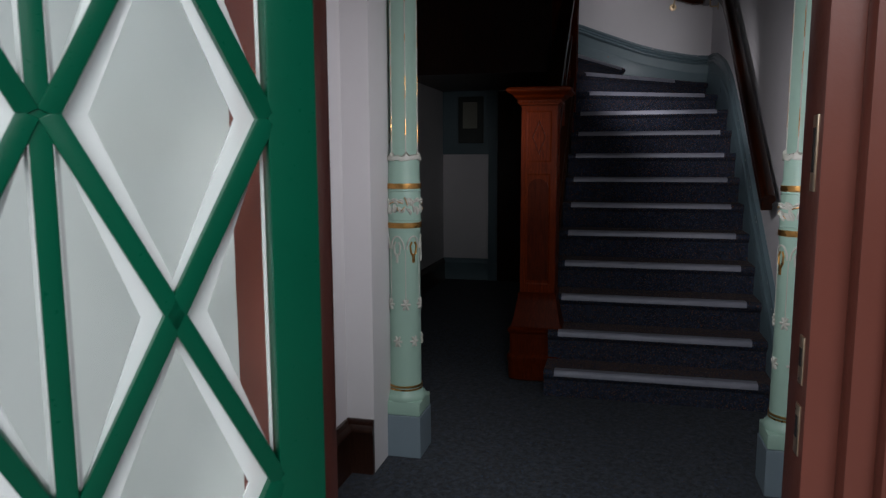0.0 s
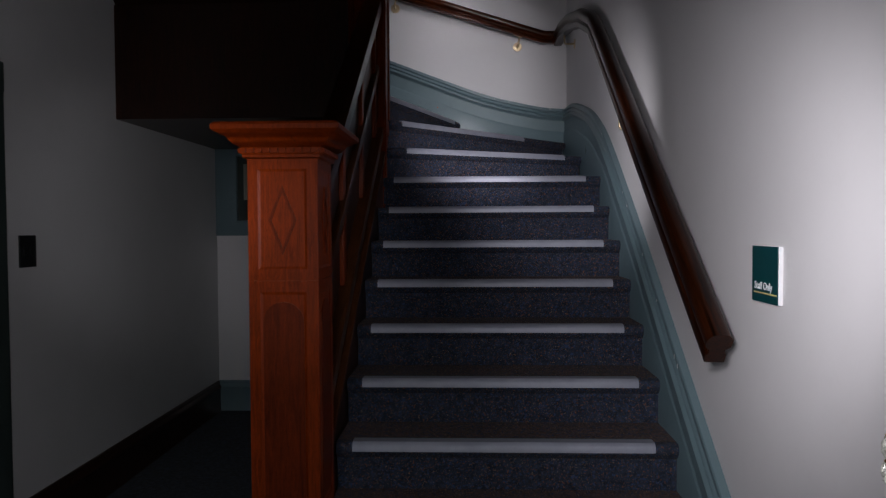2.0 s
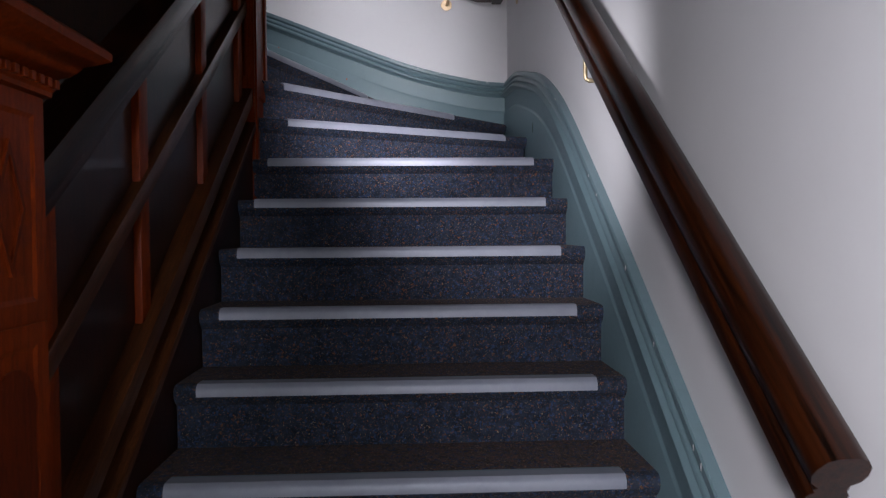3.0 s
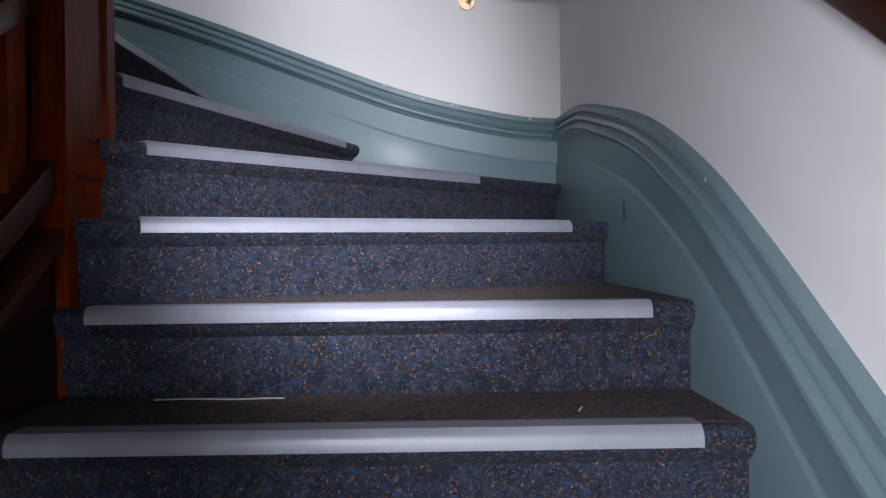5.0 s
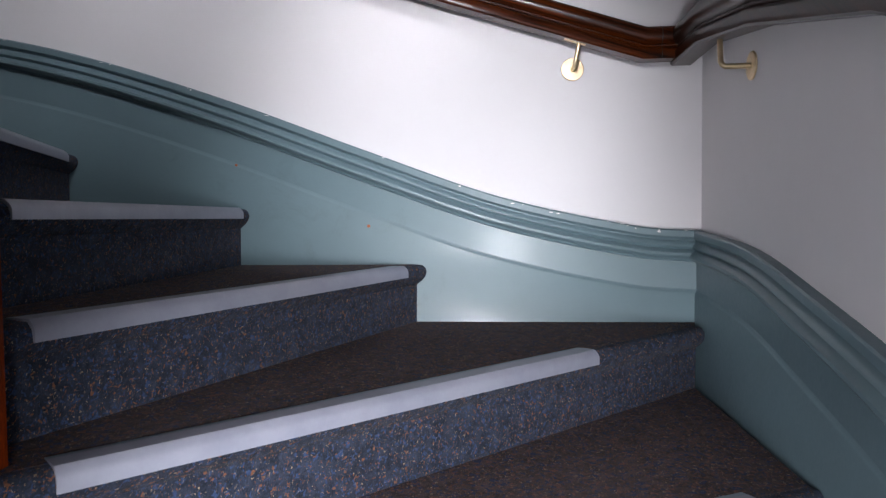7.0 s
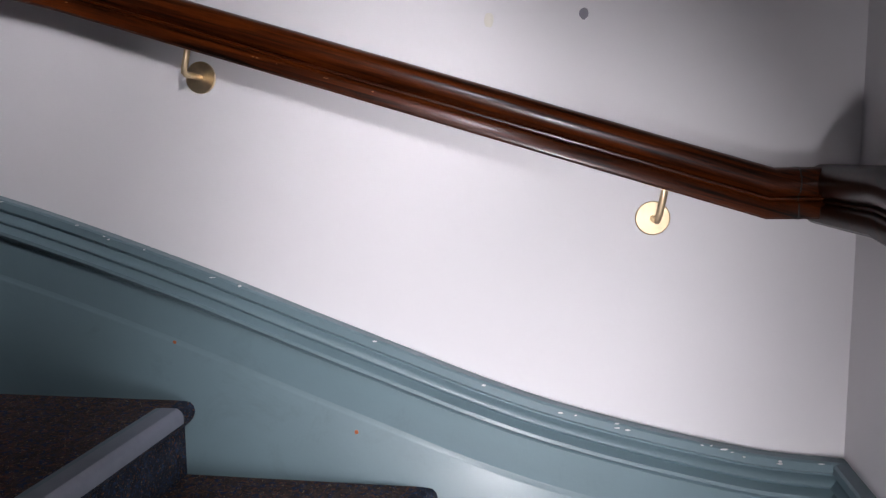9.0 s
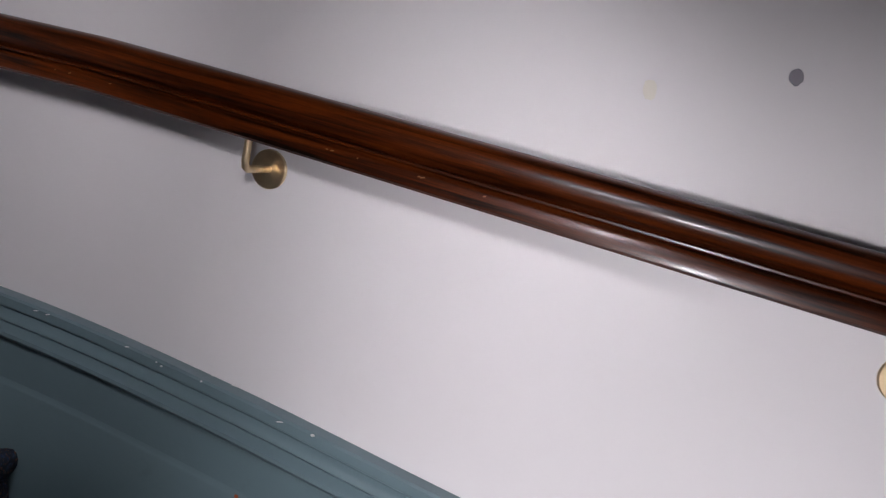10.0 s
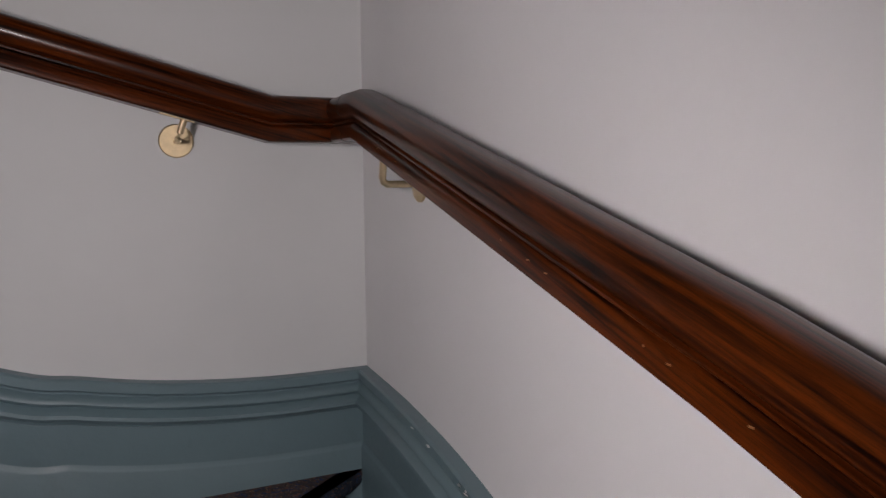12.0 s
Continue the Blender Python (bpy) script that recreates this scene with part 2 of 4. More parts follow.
def add_loft(bm, loops, close=True):
    """Skin over equal closed loops of points; the two ends are capped."""
    rings = [[bm.verts.new(p) for p in loop] for loop in loops]
    k = len(rings[0])
    for a, b in zip(rings, rings[1:]):
        for i in range(k):
            bm.faces.new((a[i], a[(i + 1) % k], b[(i + 1) % k], b[i]))
    if close:
        bm.faces.new(rings[0][::-1]), bm.faces.new(rings[-1])


def add_prism(bm, poly, z0, z1):
    add_loft(bm, [[(x, y, z0) for x, y in poly], [(x, y, z1) for x, y in poly]])


def add_tube(bm, points, radius, steps=10):
    pts = [Vector(p) for p in points]
    loops = []
    for i, p in enumerate(pts):
        d = (pts[min(i + 1, len(pts) - 1)] - pts[max(i - 1, 0)]).normalized()
        s = d.cross(Vector((0.31, 0.17, 0.93))).normalized()
        u = s.cross(d)
        loops.append([p + radius * (math.cos(a) * s + math.sin(a) * u) for a in (2 * math.pi * j / steps for j in range(steps))])
    add_loft(bm, loops)


def finish(name, bm, mat, smooth=True):
    bmesh.ops.recalc_face_normals(bm, faces=bm.faces)
    me = bpy.data.meshes.new(name)
    bm.to_mesh(me)
    bm.free()
    me.materials.append(mat)
    if smooth:
        me.shade_smooth()
        me.set_sharp_from_angle(angle=radians(38))
    return me


def part(name, bm, mat, parent, label="", smooth=True):
    ob = new(name, finish(name, bm, mat, smooth))
    ob.parent = parent
    if label:
        tagged(ob, label)
    return ob


def thing(name, label, category, kind="", at=(0, 0, 0), group=""):
    ob = new(name)
    ob.location = at
    return tagged(ob, label, category, group, kind)


def solid(name, bm, mat, label, category, kind="structure", smooth=True):
    return tagged(new(name, finish(name, bm, mat, smooth)), label, category, "", kind)


def boxes(name, spans, mat, label, category, bevel=0.0):
    bm = bmesh.new()
    for lo, hi in spans:
        add_box(bm, lo, hi, bevel)
    return solid(name, bm, mat, label, category)


def curve(points, steps=6):
    """Points along a smooth line through the given ones."""
    pts = [np.array(p, float) for p in points]
    pts = [2 * pts[0] - pts[1]] + pts + [2 * pts[-1] - pts[-2]]
    out = []
    for a, b, c, d in zip(pts, pts[1:], pts[2:], pts[3:]):
        for i in range(steps):
            t = i / steps
            out.append(0.5 * (2 * b + (c - a) * t + (2 * a - 5 * b + 4 * c - d) * t * t + (3 * b - a - 3 * c + d) * t ** 3))
    return out + [pts[-2]]


# ---- sizes of the place ----
RISE = 0.175
FLOOR = 0.03
RIGHT, LEFT, BACK = 0.123, -2.63, 3.752
TOP = 7.0
NOSE_Y = [0.0, 0.227, 0.455, 0.712, 0.960, 1.219, 1.454, 1.680, 1.947, 2.200]

# ---- shell ----
boxes("ground", [((-60, -60, -0.12), (60, -2.45, 0.0))], STONE, "grey paved ground before the house", "ground")
boxes("floor", [((-2.9, -2.45, -0.12), (0.4, 4.0, FLOOR))], FLOOR_CARPET, "dark blue-grey carpet on the hall floor", "floor")
boxes("wall_right", [((RIGHT, -2.62, 0.0), (RIGHT + 0.25, BACK + 0.25, TOP))], WALL, "off-white painted plaster wall beside the stairs", "wall")
boxes("wall_back", [((LEFT - 0.25, BACK, 0.0), (RIGHT, BACK + 0.25, TOP))], WALL, "off-white painted plaster wall behind the winding steps", "wall")
boxes("wall_left", [((LEFT - 0.25, 1.08, 0.0), (LEFT, BACK, TOP)), ((LEFT - 0.25, -0.95, 0.0), (LEFT, 0.18, TOP)),
                    ((LEFT - 0.25, 0.18, 2.12), (LEFT, 1.08, TOP))], WALL_HALL, "grey painted hall wall with a doorway", "wall")
boxes("wall_vestibule_left", [((-2.88, -2.62, 0.0), (-1.85, -1.15, 3.2))], WALL, "pale grey painted vestibule wall", "wall")
boxes("wall_pier_left", [((LEFT, -1.15, 0.0), (-1.728, -0.78, 3.2))], WALL, "pale painted wall pier behind the column", "wall")
boxes("wall_pier_right", [((0.035, -1.15, 0.0), (RIGHT, -0.78, 3.2))], WALL, "pale painted wall pier behind the column", "wall")
boxes("wall_over_columns", [((LEFT - 0.25, -1.15, 3.2), (RIGHT, -0.78, TOP))], WALL, "painted wall over the columns", "wall")
boxes("wall_front", [((-8.0, -2.74, 0.0), (-1.335, -2.62, 7.0)), ((-0.20, -2.74, 0.0), (6.0, -2.62, 7.0)),
                     ((-1.335, -2.74, 2.36), (-0.20, -2.62, 7.0))], PORCH, "white painted front wall of the house", "wall")
boxes("ceiling", [((LEFT - 0.25, -0.78, 3.95), (RIGHT, 0.70, 4.12))], WALL_HALL, "painted hall ceiling", "ceiling")
boxes("ceiling_vestibule", [((-2.88, -2.62, 3.2), (RIGHT, -1.15, 3.4))], WALL_HALL, "painted vestibule ceiling", "ceiling")
boxes("ceiling_stairwell", [((LEFT - 0.25, -1.15, TOP), (RIGHT + 0.25, BACK + 0.25, TOP + 0.2))], WALL_HALL, "painted stairwell ceiling", "ceiling")
boxes("floor_upper", [((LEFT, -0.78, 4.12), (RIGHT, 0.70, 4.2))], FLOOR_CARPET, "carpeted upper landing", "floor")


# ---- strings and skirtings along the walls ----
STRING_PROFILE = [(0.0, 0.0), (0.026, 0.0), (0.030, -0.004), (0.030, -0.021), (0.025, -0.025), (0.019, -0.028), (0.019, -0.031), (0.026, -0.035),
                  (0.033, -0.042), (0.034, -0.048), (0.028, -0.053), (0.025, -0.056), (0.034, -0.061), (0.042, -0.068), (0.043, -0.075), (0.038, -0.082),
                  (0.028, -0.085), (0.026, -0.090), (0.019, -0.093), (0.019, -0.173), (0.019, -0.175), (0.0235, -0.1825), (0.0255, -0.187), (0.0255, -0.62), (0.0, -0.62)]


def wall_string(name, line, normal, label, base=None):
    """A moulded string board on a wall, under a curved top line; its depth follows the normal. base: it ends on that height."""
    bm = bmesh.new()
    loops = []
    pts = curve(line, 8)
    nrm = Vector(normal)
    for i, p in enumerate(pts):
        d = np.array(pts[min(i + 1, len(pts) - 1)]) - np.array(pts[max(i - 1, 0)])
        steep = math.sqrt(1 + (d[2] / max(1e-6, math.hypot(d[0], d[1]))) ** 2)
        loop = []
        for depth, drop in STRING_PROFILE:
            z = p[2] + drop * steep
            if base is not None:
                z = max(z, base + 0.0004 * drop)
            loop.append(Vector((p[0], p[1], z)) + depth * nrm)
        loops.append(loop)
    add_loft(bm, loops)
    return solid(name, bm, TEAL, label, "stair string")


wall_string("trim_string_right", [(RIGHT, -0.03, 0.46), (RIGHT, 0.118, 0.565), (RIGHT, 0.685, 0.980), (RIGHT, 1.25, 1.398), (RIGHT, 1.63, 1.664), (RIGHT, 2.0, 1.912),
                                  (RIGHT, 2.25, 2.052), (RIGHT, 2.574, 2.183), (RIGHT, 2.96, 2.283), (RIGHT, 3.30, 2.352), (RIGHT, 3.745, 2.383)],
            (-1, 0, 0), "curved teal gloss painted string board of the stairs", FLOOR)
wall_string("trim_string_back", [(RIGHT, BACK, 2.383), (-0.09, BACK, 2.403), (-0.476, BACK, 2.491), (-0.876, BACK, 2.634), (-1.287, BACK, 2.789),
                                 (-1.70, BACK, 2.925), (-2.05, BACK, 3.010), (-2.335, BACK, 3.042), (LEFT, BACK, 3.050)],
            (0, -1, 0), "curved teal gloss painted string board of the winders")
wall_string("trim_string_left", [(LEFT, 3.745, 3.050), (LEFT, 3.52, 3.053), (LEFT, 3.32, 3.070), (LEFT, 3.156, 3.099), (LEFT, 3.02, 3.133), (LEFT, 2.6, 3.31), (LEFT, 2.2, 3.57), (LEFT, 1.6, 4.01), (LEFT, 0.75, 4.62)],
            (1, 0, 0), "teal gloss painted string board of the upper stairs")

SKIRT = [(0.0, 0.24), (0.010, 0.24), (0.016, 0.228), (0.014, 0.216), (0.024, 0.200), (0.026, 0.186), (0.020, 0.178), (0.020, 0.02), (0.026, 0.0), (0.0, 0.0)]


def skirting(name, a, b, normal, mat, label):
    bm = bmesh.new()
    add_loft(bm, [[Vector((p[0] + d * normal[0], p[1] + d * normal[1], FLOOR + z)) for d, z in SKIRT] for p in (a, b)])
    return solid(name, bm, mat, label, "skirting board")


skirting("baseboard_vestibule", (-1.85, -2.6), (-1.85, -1.177), (1, 0), DADO_BROWN, "dark brown moulded skirting board")
skirting("baseboard_pier", (-1.85, -1.15), (-1.728, -1.15), (0, -1), DADO_BROWN, "dark brown moulded skirting board")
skirting("baseboard_vestibule_right", (RIGHT, -2.6), (RIGHT, -1.177), (-1, 0), DADO_BROWN, "dark brown moulded skirting board")
skirting("baseboard_hall", (LEFT, 1.20), (LEFT, 3.72), (1, 0), DADO_BROWN, "dark brown moulded skirting board")
skirting("baseboard_hall_right", (RIGHT, -0.77), (RIGHT, -0.04), (-1, 0), DADO_BROWN, "dark brown moulded skirting board")
skirting("baseboard_back", (LEFT, BACK), (-1.3, BACK), (0, -1), TEAL, "teal painted skirting board at the end of the passage")


# ---- the stairs: carpeted steps, each with its metal nosing ----
stairs = thing("staircase", "dark blue flecked carpeted winding stairs with pale metal nosings", "stairs", "structure")
INNER = {10: (-1.12, 2.2), 11: (-1.10, 2.245), 12: (-1.10, 2.356), 13: (-1.155, 2.45), 14: (-1.25, 2.45)}
OUTER = {10: (0.10, 2.2), 11: (0.10, 2.868), 12: (0.10, 3.62), 13: (-0.697, 3.73), 14: (-1.25, 3.73)}
MIDDLE = -1.25


def flip(p):
    return (2 * MIDDLE - p[0], p[1])


for k in range(15, 19):
    INNER[k], OUTER[k] = flip(INNER[28 - k]), flip(OUTER[28 - k])
OUTER[16] = (-2.625, 3.752)
for k in range(1, 10):
    INNER[k], OUTER[k] = (-1.12, NOSE_Y[k - 1]), (0.10, NOSE_Y[k - 1])
for k in range(19, 25):
    y = 2.2 - (k - 18) * 0.2444
    INNER[k], OUTER[k] = (-1.40, y), (-2.605, y)
EXTRA = {12: [(0.10, 3.73)], 16: [(-2.602, 3.73)]}
EXTRA_IN = {12: [(-1.10, 2.45)], 15: [(-1.40, 2.45)]}
STRIP = {11: (0.12, 0.135), 12: (0.10, 0.50), 13: (0.085, 0.13), 14: (0.21, 0.06)}
EDGE = [(0.030, -0.200), (0.028, -0.060), (0.014, -0.048), (0.004, -0.036), (0.0, -0.022), (0.003, -0.010), (0.011, -0.002), (0.024, 0.0), (0.060, 0.0), (0.060, -0.200)]
STRIP_EDGE = [(0.046, 0.0), (0.046, 0.0035), (0.010, 0.0035), (0.001, -0.004), (-0.0035, -0.012), (-0.0035, -0.030), (0.0, -0.030), (0.004, -0.012), (0.012, -0.001)]

for k in range(1, 24):
    a, b, c, d = (Vector((*p, 0)) for p in (INNER[k], OUTER[k], OUTER[k + 1], INNER[k + 1]))
    z = k * RISE + 0.012
    along = (b - a).normalized()
    back = Vector((-along.y, along.x, 0))
    if back.dot((c + d) / 2 - (a + b) / 2) < 0:
        back = -back
    bm = bmesh.new()
    low = -0.2 if k > 1 else -(z - FLOOR)
    edge = [(o, max(dz, low)) for o, dz in EDGE]
    cuts = 14
    loops = []
    for i in range(cuts + 1):
        p = a.lerp(b, i / cuts)
        worn = 0.002 * noise.noise((p.x * 3, p.y * 3, k))
        loops.append([p + back * (o + worn) + Vector((0, 0, z + dz)) for o, dz in edge])
    add_loft(bm, loops)
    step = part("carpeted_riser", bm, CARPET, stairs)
    bm = bmesh.new()
    poly = [a + back * 0.036, b + back * 0.036] + [Vector((*p, 0)) for p in EXTRA.get(k, [])] + [c + back * 0.05, d + back * 0.05] + [Vector((*p, 0)) for p in EXTRA_IN.get(k, [])]
    add_prism(bm, [(p.x, p.y) for p in poly], z - 0.016, z + 0.0006)
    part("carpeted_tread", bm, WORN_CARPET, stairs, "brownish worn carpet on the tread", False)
    i0, i1 = STRIP.get(k, STRIP.get(28 - k, (0.06, 0.085)))
    bm = bmesh.new()
    p, q = a + along * i0, b - along * i1
    add_loft(bm, [[e + back * o + Vector((0, 0, z + dz)) for o, dz in STRIP_EDGE] for e in (p, p.lerp(q, 0.5), q)])
    strip = part("nosing_strip", bm, NOSING, stairs, "pale grey aluminium nosing strip")
    bm = bmesh.new()
    add_loft(bm, [[e + back * o + Vector((0, 0, z + dz)) for o, dz in ((0.046, 0.0), (0.046, 0.0028), (0.060, 0.0022), (0.061, 0.0))] for e in (p, q)])
    part("rubber_insert", bm, PLINTH_BLUE, strip, "grey-green rubber insert", False)

# underside of the winders and of the upper flight
slope = RISE / 0.2444
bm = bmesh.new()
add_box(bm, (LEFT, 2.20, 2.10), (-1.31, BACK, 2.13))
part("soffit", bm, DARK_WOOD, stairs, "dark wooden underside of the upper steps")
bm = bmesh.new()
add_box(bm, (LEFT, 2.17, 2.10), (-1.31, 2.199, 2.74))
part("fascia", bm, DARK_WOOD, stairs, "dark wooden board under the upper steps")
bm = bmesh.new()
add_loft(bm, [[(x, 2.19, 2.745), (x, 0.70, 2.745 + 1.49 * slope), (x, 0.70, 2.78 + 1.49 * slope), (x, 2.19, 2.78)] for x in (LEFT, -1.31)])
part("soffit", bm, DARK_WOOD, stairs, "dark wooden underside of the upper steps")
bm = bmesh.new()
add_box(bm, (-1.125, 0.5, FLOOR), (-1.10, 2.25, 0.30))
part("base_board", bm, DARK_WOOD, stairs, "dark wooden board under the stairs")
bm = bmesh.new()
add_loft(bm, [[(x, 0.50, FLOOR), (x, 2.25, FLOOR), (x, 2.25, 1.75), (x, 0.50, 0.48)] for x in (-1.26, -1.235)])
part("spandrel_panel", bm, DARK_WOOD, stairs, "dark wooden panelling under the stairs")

# ---- newels and balustrade ----
def square_loft(bm, cx, cy, levels):
    """A square shaft or cap from (half width, height) pairs."""
    add_loft(bm, [[(cx - h, cy - h, z), (cx + h, cy - h, z), (cx + h, cy + h, z), (cx - h, cy + h, z)] for h, z in levels])


def raised_frame(bm, lo, hi, depth, border, m):
    """A flat frame with a chamfered inner edge, in a plane m whose z points outwards."""
    (x0, z0), (x1, z1) = lo, hi
    out = [(x0, z0), (x1, z0), (x1, z1), (x0, z1)]
    inn = [(x0 + border, z0 + border), (x1 - border, z0 + border), (x1 - border, z1 - border), (x0 + border, z1 - border)]
    c = 0.008
    cham = [(x0 + border + c, z0 + border + c), (x1 - border - c, z0 + border + c), (x1 - border - c, z1 - border - c), (x0 + border + c, z1 - border - c)]
    rows = [[bm.verts.new(m @ Vector((a, b, d))) for a, b in ring] for ring, d in ((out, 0.0), (out, depth), (inn, depth), (cham, 0.0))]
    for p, q in zip(rows, rows[1:] + rows[:1]):
        for i in range(4):
            bm.faces.new((p[i], p[(i + 1) % 4], q[(i + 1) % 4], q[i]))


FRONT = Matrix(((1, 0, 0, 0), (0, 0, -1, 0), (0, 1, 0, 0), (0, 0, 0, 1)))
SIDE = Matrix(((0, 0, 1, 0), (1, 0, 0, 0), (0, 1, 0, 0), (0, 0, 0, 1)))

NX, NY, NH = -1.1975, 0.4225, 0.104
newel = thing("newel_post", "carved red-brown mahogany newel post at the foot of the stairs", "newel post", at=(NX, NY, FLOOR))


def at_newel(bm):
    bmesh.ops.translate(bm, verts=bm.verts, vec=(-NX, -NY, -FLOOR))
    return bm


bm = bmesh.new()
square_loft(bm, NX, NY, [(NH, 0.36), (NH, 1.70)])
part("shaft", at_newel(bm), NEWEL_WOOD, newel)
bm = bmesh.new()
base_loops = []
for h, z, k in ((0.150, FLOOR, 0.055), (0.168, 0.042, 0.055), (0.172, 0.10, 0.055), (0.172, 0.145, 0.055), (0.178, 0.160, 0.055), (0.176, 0.185, 0.05), (0.160, 0.200, 0.03),
                (0.158, 0.325, 0.01), (0.168, 0.337, 0.006), (0.170, 0.352, 0.006), (0.158, 0.362, 0.004), (0.150, 0.366, 0.003), (0.136, 0.43, 0.003), (0.120, 0.52, 0.003), (0.114, 0.550, 0.003), (0.116, 0.556, 0.003), (0.116, 0.566, 0.003), (0.105, 0.575, 0.003)):
    base_loops.append([(NX + sx * (h - k) + k * math.cos(a), NY + sy * (h - k) + k * math.sin(a), z)
                       for q, (sx, sy) in enumerate(((1, 1), (-1, 1), (-1, -1), (1, -1))) for a in np.linspace(q * math.pi / 2, (q + 1) * math.pi / 2, 6)])
add_loft(bm, base_loops)
part("plinth", at_newel(bm), PANEL_WOOD, newel, "darker moulded wooden plinth with rounded corners")
bm = bmesh.new()
square_loft(bm, NX, NY, [(0.106, 1.690), (0.116, 1.694), (0.116, 1.702), (0.120, 1.706), (0.120, 1.722), (0.128, 1.728), (0.136, 1.732), (0.146, 1.742), (0.152, 1.752),
                         (0.166, 1.758), (0.176, 1.764), (0.186, 1.770), (0.187, 1.783), (0.178, 1.792), (0.10, 1.800)])
cap = part("cap", at_newel(bm), NEWEL_WOOD, newel, "moulded overhanging cap")
tooth = bmesh.new()
add_box(tooth, (-0.006, -0.006, -0.007), (0.006, 0.006, 0.007), 0.001)
tooth_mesh = finish("dentil", tooth, NEWEL_WOOD, False)
for side in range(4):
    for i in range(10):
        ob = new("dentil", tooth_mesh)
        ob.parent = cap
        ob.matrix_local = pose(0, 0, 0, 0, 0, 90 * side) @ pose(-0.108 + i * 0.024, -0.124, 1.714 - FLOOR)
for m, name in ((Matrix.Translation((NX, NY - NH, 0)) @ FRONT, "front"), (Matrix.Translation((NX + NH, NY, 0)) @ SIDE, "side")):
    bm = bmesh.new()
    raised_frame(bm, (-NH, 1.33), (NH, 1.69), 0.003, 0.030, m)
    part("panel_frame", at_newel(bm), NEWEL_WOOD, newel, "", False)
    bm = bmesh.new()
    raised_frame(bm, (-NH, 0.59), (NH, 1.325), 0.003, 0.034, m)
    part("panel_frame", at_newel(bm), NEWEL_WOOD, newel, "", False)
    bm = bmesh.new()
    ring = [(0, 0.105), (0.042, 0), (0, -0.105), (-0.042, 0)]
    rows = [[bm.verts.new(m @ Vector((a * s, 1.507 + b * s, d))) for a, b in ring] for s, d in ((1.0, 0.0005), (1.0, 0.005), (0.80, 0.005), (0.80, 0.0005))]
    for p, q in zip(rows, rows[1:] + rows[:1]):
        for i in range(4):
            bm.faces.new((p[i], p[(i + 1) % 4], q[(i + 1) % 4], q[i]))
    part("diamond_carving", at_newel(bm), PANEL_WOOD, newel, "dark carved diamond outline", False)
    bm = bmesh.new()
    arch = [(-0.062, 0.65), (0.062, 0.65), (0.062, 1.20)] + [(0.062 * math.cos(a), 1.20 + 0.062 * math.sin(a)) for a in np.linspace(0.2, math.pi - 0.2, 9)] + [(-0.062, 1.20)]
    add_loft(bm, [[m @ Vector((a, b, d)) for a, b in arch] for d in (0.0004, 0.003)])
    part("arched_panel", at_newel(bm), PANEL_WOOD, newel, "darker arched panel", False)

PX, PY, PH = -1.218, 2.335, 0.106
post = thing("newel_post", "tall panelled mahogany post in the turn of the stairs", "newel post", at=(PX, PY, 1.6))
bm = bmesh.new()
square_loft(bm, 0, 0, [(PH, -0.2), (PH, 2.75)])
part("shaft", bm, NEWEL_WOOD, post)
for m in (Matrix.Translation((0, -PH, 0)) @ FRONT, Matrix.Translation((PH, 0, 0)) @ SIDE, pose(0, 0, 0, 0, 0, 180) @ Matrix.Translation((0, -PH, 0)) @ FRONT):
    for z0, z1 in ((0.10, 0.46), (0.46, 1.75), (1.75, 2.72)):
        bm = bmesh.new()
        raised_frame(bm, (-PH, z0), (PH, z1), 0.008, 0.036, m)
        part("panel_frame", bm, NEWEL_WOOD, post, "", False)
bm = bmesh.new()
square_loft(bm, 0, 0, [(0.110, 2.74), (0.125, 2.76), (0.160, 2.80), (0.175, 2.82), (0.175, 2.84), (0.10, 2.86)])
part("cap", bm, NEWEL_WOOD, post)

BALUSTER_WOOD = wood("balustrade_wood", (0.030, 0.009, 0.003), (0.115, 0.036, 0.011), 0.4, 0.1, (6, 0.5, 6), 14, (-35, 0, 0))
balustrade = thing("balustrade", "dark panelled wooden balustrade with a sloping handrail", "balustrade", at=(-1.18, 0.52, 0.5))
NOSE = RISE / 0.2444


def sloped(bm, x0, x1, y0, y1, below, above):
    """A bar along the slope of the steps between two heights over the nosings."""
    add_loft(bm, [[(x + 1.18, y - 0.52, 0.187 + y * NOSE + h - 0.5) for x, h in ((x0, below), (x1, below), (x1, above), (x0, above))] for y in (y0, y1)])


Y0, Y1 = NY + NH, PY - PH
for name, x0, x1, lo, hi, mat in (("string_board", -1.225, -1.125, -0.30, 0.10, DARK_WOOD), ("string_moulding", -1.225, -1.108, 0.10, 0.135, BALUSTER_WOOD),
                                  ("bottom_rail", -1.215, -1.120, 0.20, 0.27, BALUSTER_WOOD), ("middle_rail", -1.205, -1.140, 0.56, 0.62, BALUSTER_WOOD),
                                  ("handrail", -1.225, -1.125, 0.90, 0.98, RAIL_WOOD_DIM), ("under_rail", -1.205, -1.145, 0.85, 0.90, DARK_WOOD)):
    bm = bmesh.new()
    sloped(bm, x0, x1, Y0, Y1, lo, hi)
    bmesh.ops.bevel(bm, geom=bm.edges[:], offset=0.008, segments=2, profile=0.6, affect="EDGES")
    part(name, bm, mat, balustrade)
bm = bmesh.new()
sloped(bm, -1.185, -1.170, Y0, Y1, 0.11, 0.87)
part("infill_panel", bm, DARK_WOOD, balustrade)
